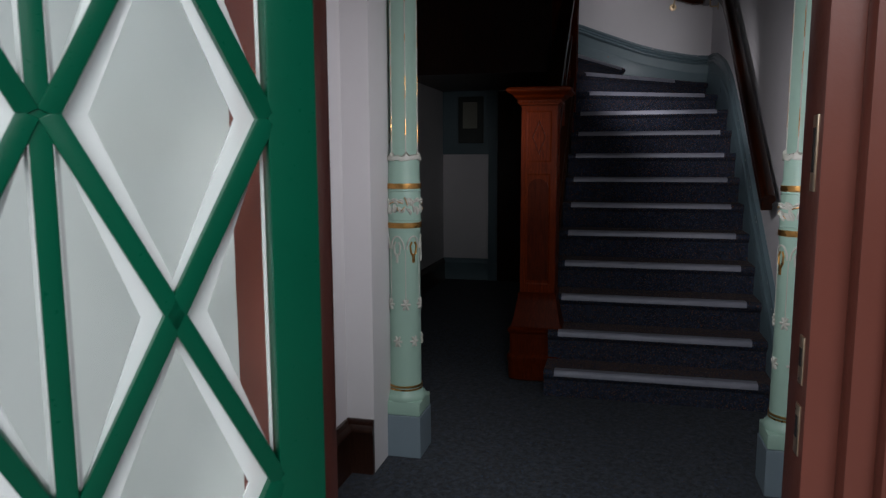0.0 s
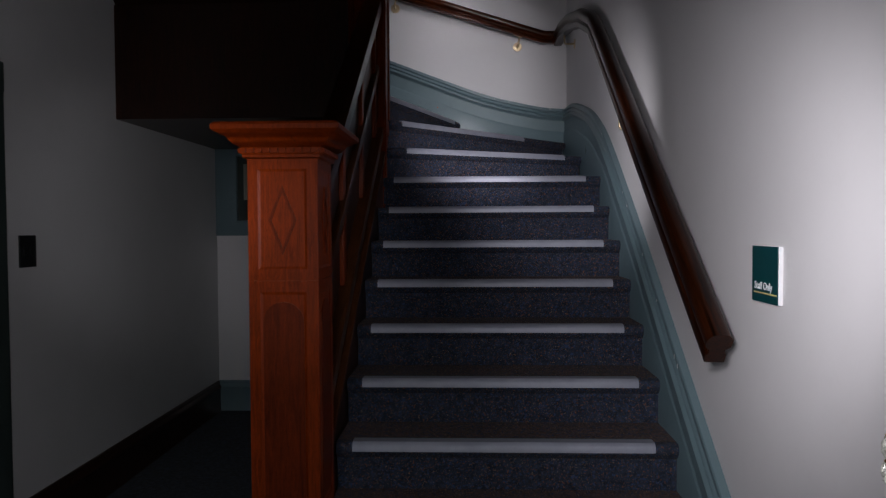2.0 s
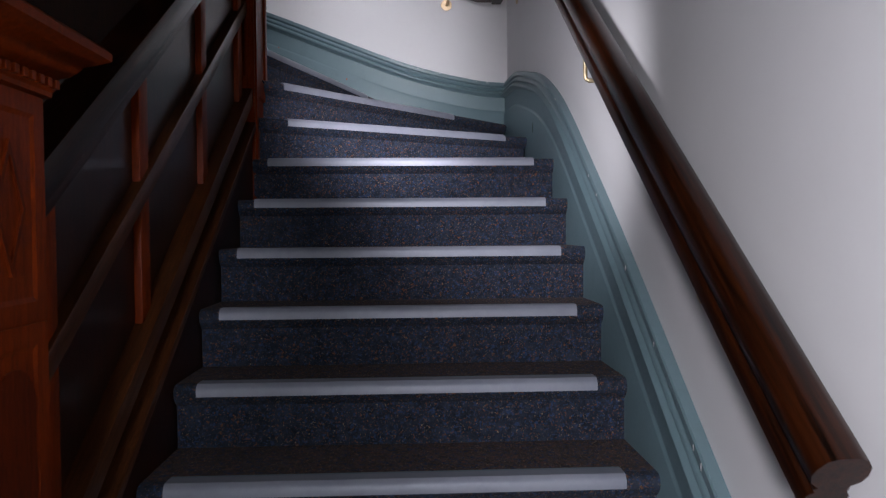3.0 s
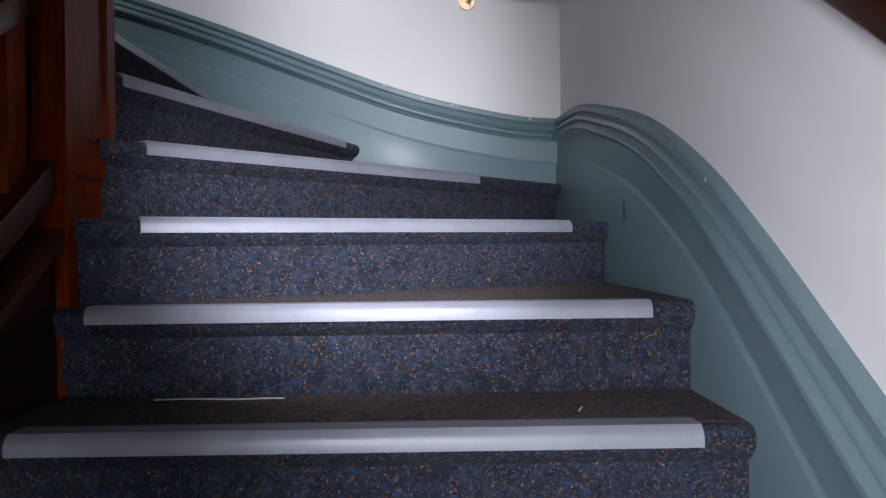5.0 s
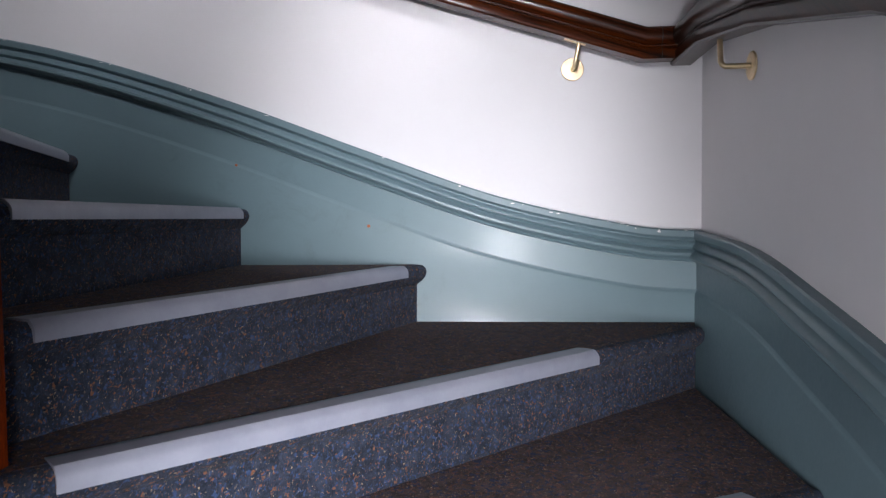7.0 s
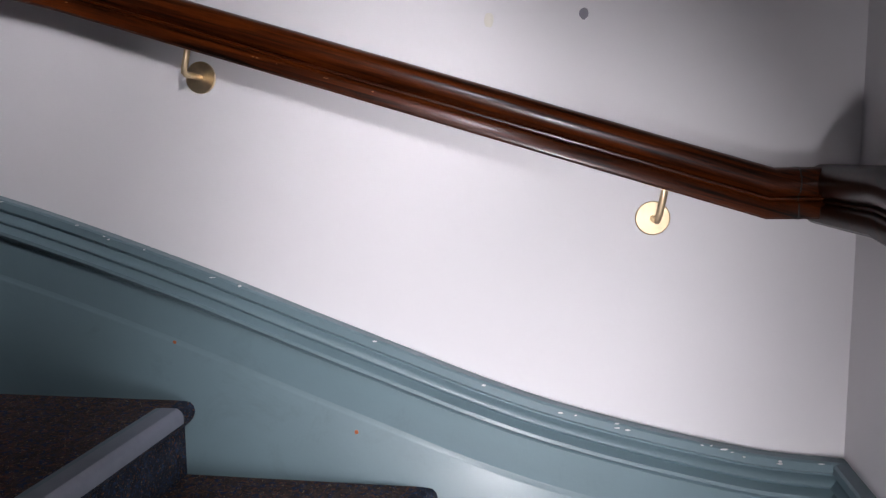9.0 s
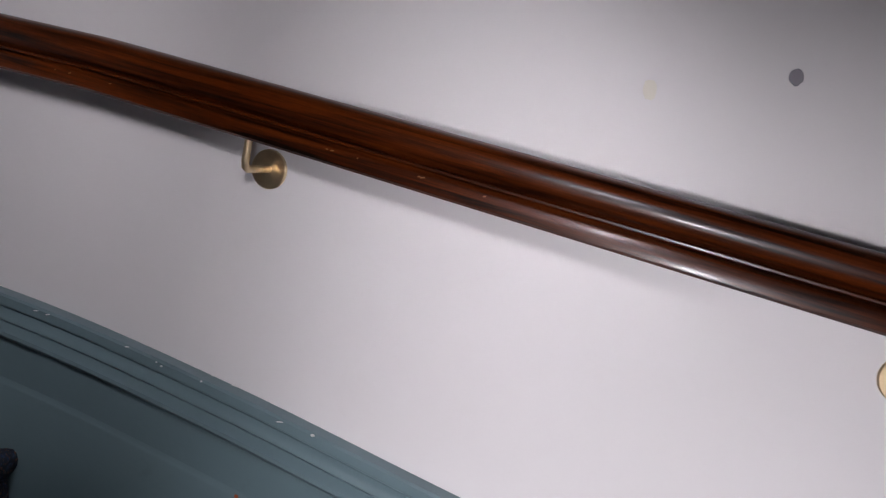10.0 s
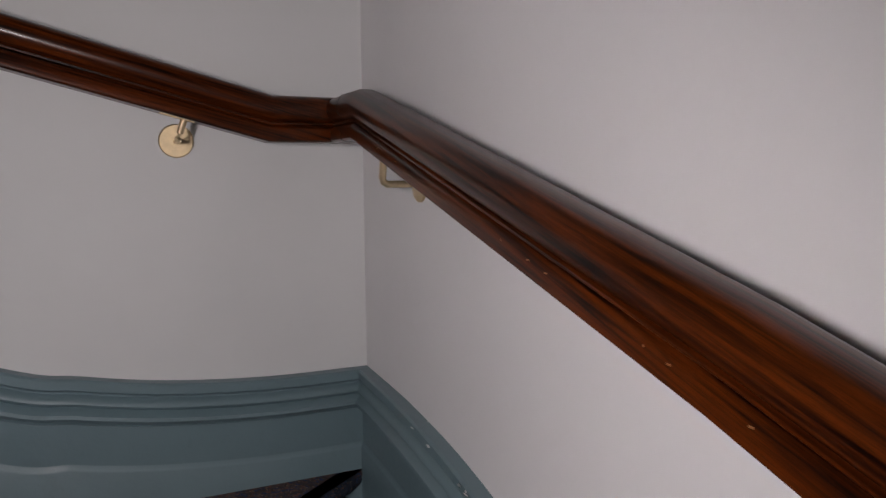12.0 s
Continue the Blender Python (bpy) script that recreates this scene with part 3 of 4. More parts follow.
for y in (0.625, 1.10, 1.63, 2.12):
    bm = bmesh.new()
    add_loft(bm, [[(x + 1.18, yy - 0.52, 0.187 + yy * NOSE + h - 0.5) for x, yy in ((-1.21, y), (-1.150, y), (-1.150, y + 0.06), (-1.21, y + 0.06))] for h in (0.26, 0.86)])
    bmesh.ops.bevel(bm, geom=bm.edges[:], offset=0.006, segments=2, profile=0.6, affect="EDGES")
    part("stile", bm, NEWEL_WOOD, balustrade)

# ---- handrails on the walls ----
RAIL = [(-0.028, -0.093), (0.024, -0.093), (0.029, -0.089), (0.029, -0.068), (0.026, -0.064), (0.020, -0.061), (0.024, -0.058), (0.024, -0.055),
        (0.019, -0.053), (0.024, -0.050), (0.033, -0.043), (0.037, -0.031), (0.035, -0.017), (0.026, -0.005), (0.012, 0.0), (-0.012, 0.0), (-0.026, -0.005),
        (-0.035, -0.017), (-0.037, -0.031), (-0.033, -0.043), (-0.022, -0.050), (-0.022, -0.061), (-0.028, -0.068)]


def rail_piece(name, points, side, mat, parent, tall=1.0):
    """A straight or kinked length of moulded rail; side: the way from the wall."""
    bm = bmesh.new()
    pts = [Vector(p) for p in points]
    s = Vector(side)
    loops = []
    for i, p in enumerate(pts):
        if 0 < i < len(pts) - 1:
            u1, u2 = (p - pts[i - 1]).normalized(), (pts[i + 1] - p).normalized()
            d = (u1 + u2).normalized()
            stretch = 1 / max(0.3, d.dot(u1))
        else:
            d = (pts[1] - pts[0] if i == 0 else pts[-1] - pts[-2]).normalized()
            stretch = 1.0
        up = s.cross(d)
        if up.z < 0:
            up = -up
        loops.append([p + s * a + up * (h * tall * stretch) for a, h in RAIL])
    add_loft(bm, loops)
    return part(name, bm, mat, parent)


def bracket(parent, plate, normal, top, along, out=0.072):
    """A brass rail bracket: round wall plate, bent arm and saddle."""
    nrm, p = Vector(normal), Vector(plate)
    turn = nrm.to_track_quat("Z", "Y").to_matrix().to_4x4()
    bm = bmesh.new()
    add_lathe(bm, [(0.034, 0.0), (0.034, 0.003), (0.032, 0.0045)], (0, 0, 0), 28)
    bmesh.ops.transform(bm, matrix=Matrix.Translation(p) @ turn, verts=bm.verts)
    plate_ob = part("wall_plate", bm, BRASS, parent, "round brass wall plate", False)
    bm = bmesh.new()
    lean = Vector(along).normalized() * 0.014
    lean.z = 0
    bend = [p + nrm * d for d in (0.003, out - 0.027, out - 0.010)] + [p + nrm * (out - 0.003) + Vector((0, 0, 0.004)), p + nrm * out + lean * 0.2 + Vector((0, 0, 0.012)), Vector((p.x + nrm.x * out, p.y + nrm.y * out, top)) + lean]
    add_tube(bm, bend, 0.0065, 12)
    part("arm", bm, BRASS, plate_ob)
    bm = bmesh.new()
    a = Vector(along).normalized()
    q = Vector((p.x + nrm.x * out, p.y + nrm.y * out, top + 0.001))
    add_loft(bm, [[q + a * t + nrm * w + Vector((0, 0, h)) for w, h in ((-0.010, -0.002), (0.010, -0.002), (0.010, 0.002), (-0.010, 0.002))] for t in (-0.032, 0.032)])
    part("saddle", bm, BRASS, plate_ob)


RX, RY, RL = RIGHT - 0.074, BACK - 0.074, LEFT + 0.072
rail_right = thing("handrail", "polished mahogany handrail with dimmed wood tone, on brass brackets beside the lower stairs", "handrail", at=(0, 0, 0))
LOW = [(RX, 0.165, 1.185), (RX, 1.90, 2.475), (RX, 2.14, 2.640), (RX, 2.55, 2.795), (RX, 3.05, 2.912), (RX, 3.44, 2.970), (RX, RY + 0.03, 2.970)]
rail_piece("rail", LOW, (-1, 0, 0), RAIL_WOOD_DIM, rail_right, 1.16)
bracket(rail_right, (RIGHT, 3.33, 2.780), (-1, 0, 0), 2.876, (0, 1, 0.15))
bracket(rail_right, (RIGHT, 1.485, 1.925), (-1, 0, 0), 2.050, (0, 1, 0.74))
bracket(rail_right, (RIGHT, 0.62, 1.33), (-1, 0, 0), 1.405, (0, 1, 0.74))
rail_back = thing("handrail", "polished red-brown mahogany handrail on brass brackets over the winders", "handrail", at=(0, 0, 0))
BSL = 0.31
BACK_TOP = [(RX + 0.036, 2.966), (-0.055, 2.966), (-1.45, 3.404), (-2.37, 3.654), (RL + 0.037, 3.654)]


def back_top(x):
    for (x1, z1), (x0, z0) in zip(BACK_TOP, BACK_TOP[1:]):
        if x >= x0:
            return z0 + (x - x0) * (z1 - z0) / (x1 - x0)
    return BACK_TOP[-1][1]


rail_piece("rail", [(x, RY, z) for x, z in BACK_TOP], (0, -1, 0), RAIL_WOOD, rail_back)
for x in (RX - 0.064, RL + 0.115):
    bm = bmesh.new()
    add_loft(bm, [[(x + e, RY - 1.02 * a, back_top(x) - 0.046 + 1.02 * (h + 0.046)) for a, h in RAIL] for e in (-0.0012, 0.0012)])
    part("joint", bm, BLACK, rail_back, "dark open joint in the rail", False)
for x, z in ((-0.256, 2.868), (-1.20, 3.176), (-2.287, 3.478)):
    bracket(rail_back, (x, BACK, z), (0, -1, 0), back_top(x) - 0.097, (1, 0, -BSL), 0.074)
rnd = random.Random(11)
for i in range(14):
    x, w = -0.75 - 1.5 * rnd.random(), rnd.uniform(0.001, 0.004)
    bm = bmesh.new()
    add_box(bm, (x - w, RY - 0.0295, back_top(x) - 0.0750), (x + w, RY - 0.0270, back_top(x) - 0.0732), 0.0005)
    part("chip", bm, WORN_WOOD, rail_back, "small chip of bare wood", False)
rail_left = thing("handrail", "polished red-brown mahogany handrail rising along the upper stairs", "handrail", at=(0, 0, 0))
ZC = 3.655
rail_piece("rail", [(RL, RY - 0.0, ZC), (RL, 3.537, ZC), (RL, 2.30, ZC + 1.237 * 0.27), (RL, 0.9, ZC + 1.237 * 0.27 + 1.4 * 0.716)], (1, 0, 0), RAIL_WOOD_L, rail_left)
bracket(rail_left, (LEFT, 3.356, 3.565), (1, 0, 0), ZC - 0.048, (0, 1, -0.27))


# ---- columns ----
def on_drum(c, r, a, z):
    return Vector((c[0] + r * math.cos(a), c[1] + r * math.sin(a), z))


def column(cx, cy, label):
    base = thing("column", label, "column", at=(cx, cy, FLOOR), group="columns of the vestibule")
    inv = Matrix.Translation((-cx, -cy, -FLOOR))
    c = (cx, cy)

    def piece(name, bm, mat, text="", smooth=True):
        bmesh.ops.transform(bm, matrix=inv, verts=bm.verts)
        return part(name, bm, mat, base, text, smooth)

    bm = bmesh.new()
    add_box(bm, (cx - 0.095, cy - 0.095, FLOOR), (cx + 0.095, cy + 0.095, 0.225), 0.004)
    piece("plinth", bm, PLINTH_BLUE, "blue-grey square plinth", False)
    bm = bmesh.new()
    add_box(bm, (cx - 0.092, cy - 0.092, 0.226), (cx + 0.092, cy + 0.092, 0.290), 0.008)
    add_lathe(bm, [(0.095, 0.288), (0.097, 0.300), (0.090, 0.314), (0.082, 0.322), (0.078, 0.336)], (cx, cy, 0))
    piece("base", bm, MINT)
    bm = bmesh.new()
    add_lathe(bm, [(0.076, 0.330), (0.073, 0.36), (0.071, 1.05), (0.073, 1.062), (0.075, 1.07), (0.075, 1.285), (0.072, 1.292), (0.070, 1.385), (0.068, 1.39)], (cx, cy, 0))
    piece("lower_shaft", bm, MINT)
    bm = bmesh.new()
    loop = []
    for i in range(64):
        a = 2 * math.pi * i / 64
        w = abs(math.sin(3 * (a + 2.18)))
        loop.append((a, 0.0635 - 0.006 * w ** 0.5 + 0.002))
    add_loft(bm, [[on_drum(c, r, a, z) for a, r in loop] for z in (1.385, 3.2)])
    piece("fluted_shaft", bm, MINT)
    for z in (0.338, 0.352):
        bm = bmesh.new()
        add_lathe(bm, [(0.074, z - 0.005), (0.0785, z - 0.003), (0.0785, z + 0.003), (0.074, z + 0.005)], (cx, cy, 0))
        piece("gilt_ring", bm, GOLD, "thin gilt ring")
    for z in (1.078, 1.252):
        bm = bmesh.new()
        add_lathe(bm, [(0.073, z), (0.0785, z + 0.002), (0.0790, z + 0.012), (0.0785, z + 0.024), (0.073, z + 0.026)], (cx, cy, 0))
        piece("gilt_band", bm, GOLD, "gilt metal band")
    for z in (1.115, 1.243):
        bm = bmesh.new()
        add_lathe(bm, [(0.073, z - 0.003), (0.0775, z), (0.073, z + 0.003)], (cx, cy, 0))
        piece("bead", bm, MINT)
    # carved foliage in the band: domed leaves that curl, with gilt left along some edges
    rnd = random.Random(5)
    for i in range(40):
        row = i % 2
        a0 = 2 * math.pi * (i // 2 + 0.5 * row) / 20 + rnd.uniform(-0.07, 0.07)
        zc = 1.162 + 0.036 * row + rnd.uniform(-0.006, 0.006)
        ang, long, wide = rnd.uniform(0.5, 2.6) + (0.9 if row else 0), rnd.uniform(0.015, 0.025), rnd.uniform(0.007, 0.011)

        def spot(u, v, lift):
            bend = 0.25 * u * u / long
            x, z = u * math.cos(ang) - (v + bend) * math.sin(ang), u * math.sin(ang) + (v + bend) * math.cos(ang)
            return on_drum(c, 0.0745 + lift, a0 + x / 0.076, zc + z)

        bm = bmesh.new()
        loops = []
        for t in np.linspace(-1, 1, 9):
            w = wide * math.sqrt(max(0.02, 1 - t * t)) * (1.15 - 0.35 * t)
            loops.append([spot(t * long, w * s, 0.0105 * (1 - t * t) * h) for s, h in ((-1, -0.2), (-0.85, 0.75), (-0.4, 1.0), (0, 0.55), (0.4, 1.0), (0.85, 0.75), (1, -0.2))])
        add_loft(bm, loops)
        piece("leaf", bm, CREAM, "worn cream carved leaf")
        if rnd.random() < 0.55:
            bm = bmesh.new()
            add_tube(bm, [spot(t * long, wide * 0.75 * math.sqrt(1 - t * t), 0.0085 * (1 - t * t) + 0.001) for t in np.linspace(rnd.uniform(-0.8, 0), 0.85, 7)], 0.0019, 5)
            piece("gilt_edge", bm, GOLD)
    # relief under the band: arches, drops and rosettes
    for i in range(6):
        a0 = 2 * math.pi * i / 6 + 0.35
        bm = bmesh.new()
        add_tube(bm, [on_drum(c, 0.0725, a0 + 0.44 * math.cos(t), 0.985 + 0.058 * math.sin(t)) for t in np.linspace(0, math.pi, 11)], 0.0042, 6)
        piece("arch_relief", bm, CREAM)
        bm = bmesh.new()
        for s in (-1, 1):
            add_tube(bm, [on_drum(c, 0.072, a0 + s * 0.02, 0.955), on_drum(c, 0.0735, a0 + s * 0.16, 0.968), on_drum(c, 0.0735, a0 + s * 0.22, 1.0), on_drum(c, 0.072, a0 + s * 0.10, 1.018)], 0.0048, 6)
        add_tube(bm, [on_drum(c, 0.0735, a0, 0.965), on_drum(c, 0.073, a0, 0.925)], 0.006, 6)
        piece("shell_relief", bm, GOLD if i % 2 else CREAM)
        bm = bmesh.new()
        add_tube(bm, [on_drum(c, 0.0722, a0 + 0.52, z) for z in np.linspace(0.98, 0.74, 7)], 0.0022, 5)
        piece("drop_relief", bm, CREAM)
        for zr, da in ((0.735, 0.52), (0.565, 0.0)):
            bm = bmesh.new()
            for j in range(6):
                th = 2 * math.pi * j / 6
                p0, p1 = on_drum(c, 0.0735, a0 + da, zr), on_drum(c, 0.0725, a0 + da + 0.020 * math.cos(th) / 0.072, zr + 0.026 * math.sin(th))
                add_tube(bm, [p0, (p0 + p1) / 2 + (p0 - Vector((cx, cy, zr))).normalized() * 0.003, p1], 0.006, 6)
            piece("rosette", bm, CREAM, "worn cream rosette")
    # worn gilt along the ridges of the upper shaft, and the ruffled collar
    for i in range(6):
        a0 = math.pi * i / 3 - 2.18
        bm = bmesh.new()
        pts = [on_drum(c, 0.0655 + 0.0008 * noise.noise((z * 20, i, 0)), a0, z) for z in np.linspace(1.40, 3.15, 50)]
        add_tube(bm, pts, 0.0030, 6)
        ridge = piece("ridge_bead", bm, CREAM, "flaking cream and gilt bead")
        for j in range(7):
            z0 = 1.43 + 0.19 * j + rnd.uniform(0, 0.09)
            bm = bmesh.new()
            end = z0 + rnd.uniform(0.03, 0.11)
            add_tube(bm, [on_drum(c, 0.0668 + 0.0006 * noise.noise((z * 60, i, 3)), a0 + 0.012 * noise.noise((z * 45, i, 8)), z) for z in np.linspace(z0, end, 8)], 0.0021, 5)
            flake = piece("gilt_flake", bm, GOLD)
    bm = bmesh.new()
    ring = []
    for t in np.linspace(0, 2 * math.pi, 97)[:-1]:
        out, dz = 0.0030 * noise.noise((3 * math.cos(t), 3 * math.sin(t), cx)), 0.008 * noise.noise((4 * math.cos(t), 4 * math.sin(t), 5 + cx))
        peak = 0.012 * max(0.0, math.cos(6 * (t + 2.18))) ** 8
        ring.append((t, out, dz, peak))
    add_loft(bm, [[on_drum(c, r0 + out, t, z0 + dz * k + peak * p) for t, out, dz, peak in ring]
                  for r0, z0, k, p in ((0.068, 1.376, 1, 0), (0.0775, 1.378, 1, 0), (0.0795, 1.386, 0.8, 0.2), (0.0775, 1.396, 1, 1), (0.066, 1.400, 1, 1.6))])
    piece("collar", bm, CREAM, "worn cream carved collar with gilt")
    return base


column(-1.668, -0.875, "mint green painted column with worn cream carving and gilt bands")
column(-0.036, -0.895, "mint green painted column with worn cream carving and gilt bands")

# ---- entrance door ----
frame_ob = thing("door_frame", "dark red-brown gloss painted entrance door frame", "door frame", "structure")
bm = bmesh.new()
add_box(bm, (-1.335, -2.765, 0.0), (-1.283, -2.612, 2.36), 0.006)
add_box(bm, (-1.30, -2.72, 0.0), (-1.268, -2.66, 2.30), 0.003)
part("hinge_jamb", bm, JAMB_BROWN, frame_ob)
bm = bmesh.new()
add_box(bm, (-0.434, -2.72, 0.0), (-0.196, -2.60, 2.36), 0.006)
add_box(bm, (-0.385, -2.765, 0.0), (-0.196, -2.715, 2.36), 0.014)
add_box(bm, (-0.345, -2.80, 0.0), (-0.196, -2.76, 2.36), 0.014)
part("strike_jamb", bm, JAMB_BROWN, frame_ob)
bm = bmesh.new()
add_box(bm, (-1.375, -2.775, 2.27), (-0.196, -2.612, 2.40), 0.006)
part("head", bm, JAMB_BROWN, frame_ob)
bm = bmesh.new()
add_box(bm, (-1.412, -2.768, 0.0), (-1.336, -2.738, 2.40), 0.004)
part("casing", bm, JAMB_BROWN, frame_ob)
for z0, z1, mat in ((1.335, 1.455, STRIKE), (1.02, 1.10, STRIKE), (0.90, 0.985, STRIKE)):
    bm = bmesh.new()
    add_box(bm, (-0.4365, -2.700, z0), (-0.4335, -2.672, z1), 0.001)
    part("strike_plate", bm, mat, frame_ob, "worn metal strike plate")
    bm = bmesh.new()
    add_box(bm, (-0.4380, -2.692, z0 + 0.03), (-0.4362, -2.680, z1 - 0.02))
    part("bolt_hole", bm, BLACK, frame_ob, "", False)
boxes("doorstep", [((-1.3, -2.78, -0.02), (-0.43, -2.45, 0.034))], STONE, "worn grey stone doorstep", "doorstep", 0.006)

DW, DT = 0.816, 0.044
STILE = 0.083
leaf = thing("entrance_door", "green gloss painted door with diamond lattice glazing, standing open", "door")
leaf.matrix_world = Matrix.Translation((-1.245, -2.778, 0.04)) @ pose(0, 0, 0, 0, 0, 180 + 43)


def door_part(name, x0, x1, z0, z1, mat=DOOR_GREEN, y0=-DT / 2, y1=DT / 2, bevel=0.005):
    bm = bmesh.new()
    add_box(bm, (x0, y0, z0 - 0.04), (x1, y1, z1 - 0.04), bevel)
    return part(name, bm, mat, leaf)


CELLS = (0.214, 0.834, 1.454, 2.074)
door_part("stile", 0.0, STILE, 0.05, 2.24)
door_part("stile", DW - STILE, DW, 0.05, 2.24)
door_part("bottom_rail", STILE, DW - STILE, 0.05, CELLS[0])
door_part("top_rail", STILE, DW - STILE, CELLS[-1], 2.24)
door_part("mullion", DW / 2 - 0.0155, DW / 2 + 0.0155, CELLS[0], CELLS[-1], y0=-0.019, y1=0.019, bevel=0.004)


def lattice_bar(p, q):
    bm = bmesh.new()
    d = math.hypot(q[0] - p[0], q[1] - p[1])
    add_box(bm, (0, -0.022, -0.0155), (d, 0.022, 0.0155), 0.004)
    bmesh.ops.transform(bm, matrix=Matrix.Translation((p[0], 0, p[1] - 0.04)) @ Matrix.Rotation(-math.atan2(q[1] - p[1], q[0] - p[0]), 4, "Y"), verts=bm.verts)
    return part("lattice_bar", bm, DOOR_GREEN, leaf)


def pane(corners):
    """A clear pane with a wide bevelled border on its front."""
    bm = bmesh.new()
    mid = Vector((sum(c[0] for c in corners) / len(corners), sum(c[1] for c in corners) / len(corners)))
    rows = []
    for shrink, y in ((0.031, 0.0040), (0.031, -0.0040)):
        ring = []
        for cx, cz in corners:
            v = Vector((cx, cz)) - mid
            s = max(0.2, (v.length - shrink * 1.5) / v.length)
            ring.append(bm.verts.new((mid.x + v.x * s, y, mid.y + v.y * s - 0.04)))
        rows.append(ring)
    k = len(corners)
    for a, b in zip(rows, rows[1:]):
        for i in range(k):
            bm.faces.new((a[i], a[(i + 1) % k], b[(i + 1) % k], b[i]))
    bm.faces.new(rows[0][::-1]), bm.faces.new(rows[-1])
    ob = part("glass_pane", bm, GLASS, leaf, "clear bevelled glass pane", False)
    ob.visible_shadow = False
    bm = bmesh.new()
    k, loops = len(corners), []
    for shrink, y in ((0.0315, 0.0042), (0.009, 0.0015), (0.009, -0.0015), (0.0315, -0.0042)):
        loops.append([])
        for cx, cz in corners:
            v = Vector((cx, cz)) - mid
            s = max(0.2, (v.length - shrink * 1.5) / v.length)
            loops[-1].append(bm.verts.new((mid.x + v.x * s, y, mid.y + v.y * s - 0.04)))
    for a, b in zip(loops, loops[1:] + loops[:1]):
        for i in range(k):
            bm.faces.new((a[i], a[(i + 1) % k], b[(i + 1) % k], b[i]))
    edge = part("bevel", bm, BEVEL, ob, "glass bevel whitened for refracted light", False)
    edge.visible_shadow = False
    return ob


for x0, x1 in ((STILE, DW / 2 - 0.012), (DW / 2 + 0.012, DW - STILE)):
    xm = (x0 + x1) / 2
    for z0, z1 in zip(CELLS, CELLS[1:]):
        zm = (z0 + z1) / 2
        lattice_bar((x0, z0), (x1, z1)), lattice_bar((x0, z1), (x1, z0))
        e = 0.003
        pane([(x0 + e, z0 + 2 * e), (xm - e, zm), (x0 + e, z1 - 2 * e)])
        pane([(x1 - e, z0 + 2 * e), (x1 - e, z1 - 2 * e), (xm + e, zm)])
    for z in CELLS[1:-1]:
        pane([(x0 + 0.003, z), (xm, z - 0.302), (x1 - 0.003, z), (xm, z + 0.302)])
    pane([(x0 + 0.006, CELLS[0] + 0.003), (x1 - 0.006, CELLS[0] + 0.003), (xm, CELLS[0] + 0.302)])
    pane([(x0 + 0.006, CELLS[-1] - 0.003), (xm, CELLS[-1] - 0.302), (x1 - 0.006, CELLS[-1] - 0.003)])

# ---- hall: side door, passage end, switch, sign ----
side_door = thing("door_hall", "dark green-grey panelled door in the hall wall, closed", "door", "structure")
bm = bmesh.new()
add_box(bm, (LEFT - 0.09, 0.24, FLOOR), (LEFT - 0.05, 1.02, 2.06), 0.003)
part("door_leaf", bm, DOOR_DARK, side_door)
for y0, y1 in ((0.13, 0.24), (1.02, 1.17)):
    bm = bmesh.new()
    add_box(bm, (LEFT - 0.10, y0, FLOOR), (LEFT + 0.022, y1, 2.19), 0.008)
    part("architrave", bm, DOOR_DARK, side_door)
bm = bmesh.new()
add_box(bm, (LEFT - 0.10, 0.13, 2.06), (LEFT + 0.026, 1.17, 2.192), 0.008)
part("architrave", bm, DOOR_DARK, side_door)
for z0, z1 in ((0.25, 0.95), (1.1, 1.95)):
    bm = bmesh.new()
    raised_frame(bm, (-0.30, z0), (0.30, z1), 0.012, 0.03, Matrix.Translation((LEFT - 0.05, 0.63, 0)) @ SIDE)
    part("panel_moulding", bm, DOOR_DARK, side_door, "", False)

screen_wall = thing("window_passage", "teal painted screen with a small dark window at the passage end", "window", "structure")
bm = bmesh.new()
add_box(bm, (LEFT + 0.002, BACK - 0.03, 1.42), (-2.115, BACK, 2.10), 0.003)
part("boarding", bm, TEAL, screen_wall)
bm = bmesh.new()
add_box(bm, (-2.115, BACK - 0.05, FLOOR), (-2.015, BACK, 2.10), 0.006)
part("post", bm, TEAL, screen_wall)
bm = bmesh.new()
raised_frame(bm, (-2.49, 1.50), (-2.13, 2.08), 0.020, 0.035, Matrix.Translation((0, BACK - 0.03, 0)) @ FRONT)
part("window_frame", bm, TEAL, screen_wall, "", False)
bm = bmesh.new()
add_box(bm, (-2.455, BACK - 0.036, 1.535), (-2.165, BACK - 0.0305, 2.045))
part("pane", bm, DARK_GLASS, screen_wall, "", False)
bm = bmesh.new()
add_box(bm, (-2.40, BACK - 0.0385, 1.70), (-2.24, BACK - 0.0362, 1.98))
part("notice", bm, CLOTH, screen_wall, "faded paper behind the pane", False)
# dark slab added to give the blackness of the opening beside the post
passage_slab = thing("dark_slab_passage", "dark slab added for the black opening at the end of the passage", "door", "structure")
bm = bmesh.new()
add_box(bm, (-2.014, BACK - 0.04, FLOOR), (-1.31, BACK, 2.09), 0.004)
part("door_leaf", bm, DARK_WOOD, passage_slab)

switch = thing("light_switch", "black light switch plate on the grey hall wall", "light switch", at=(LEFT, 1.33, 1.383))
bm = bmesh.new()
add_box(bm, (0, -0.058, -0.072), (0.010, 0.058, 0.072), 0.003)
plate_ob = part("plate", bm, BLACK, switch)
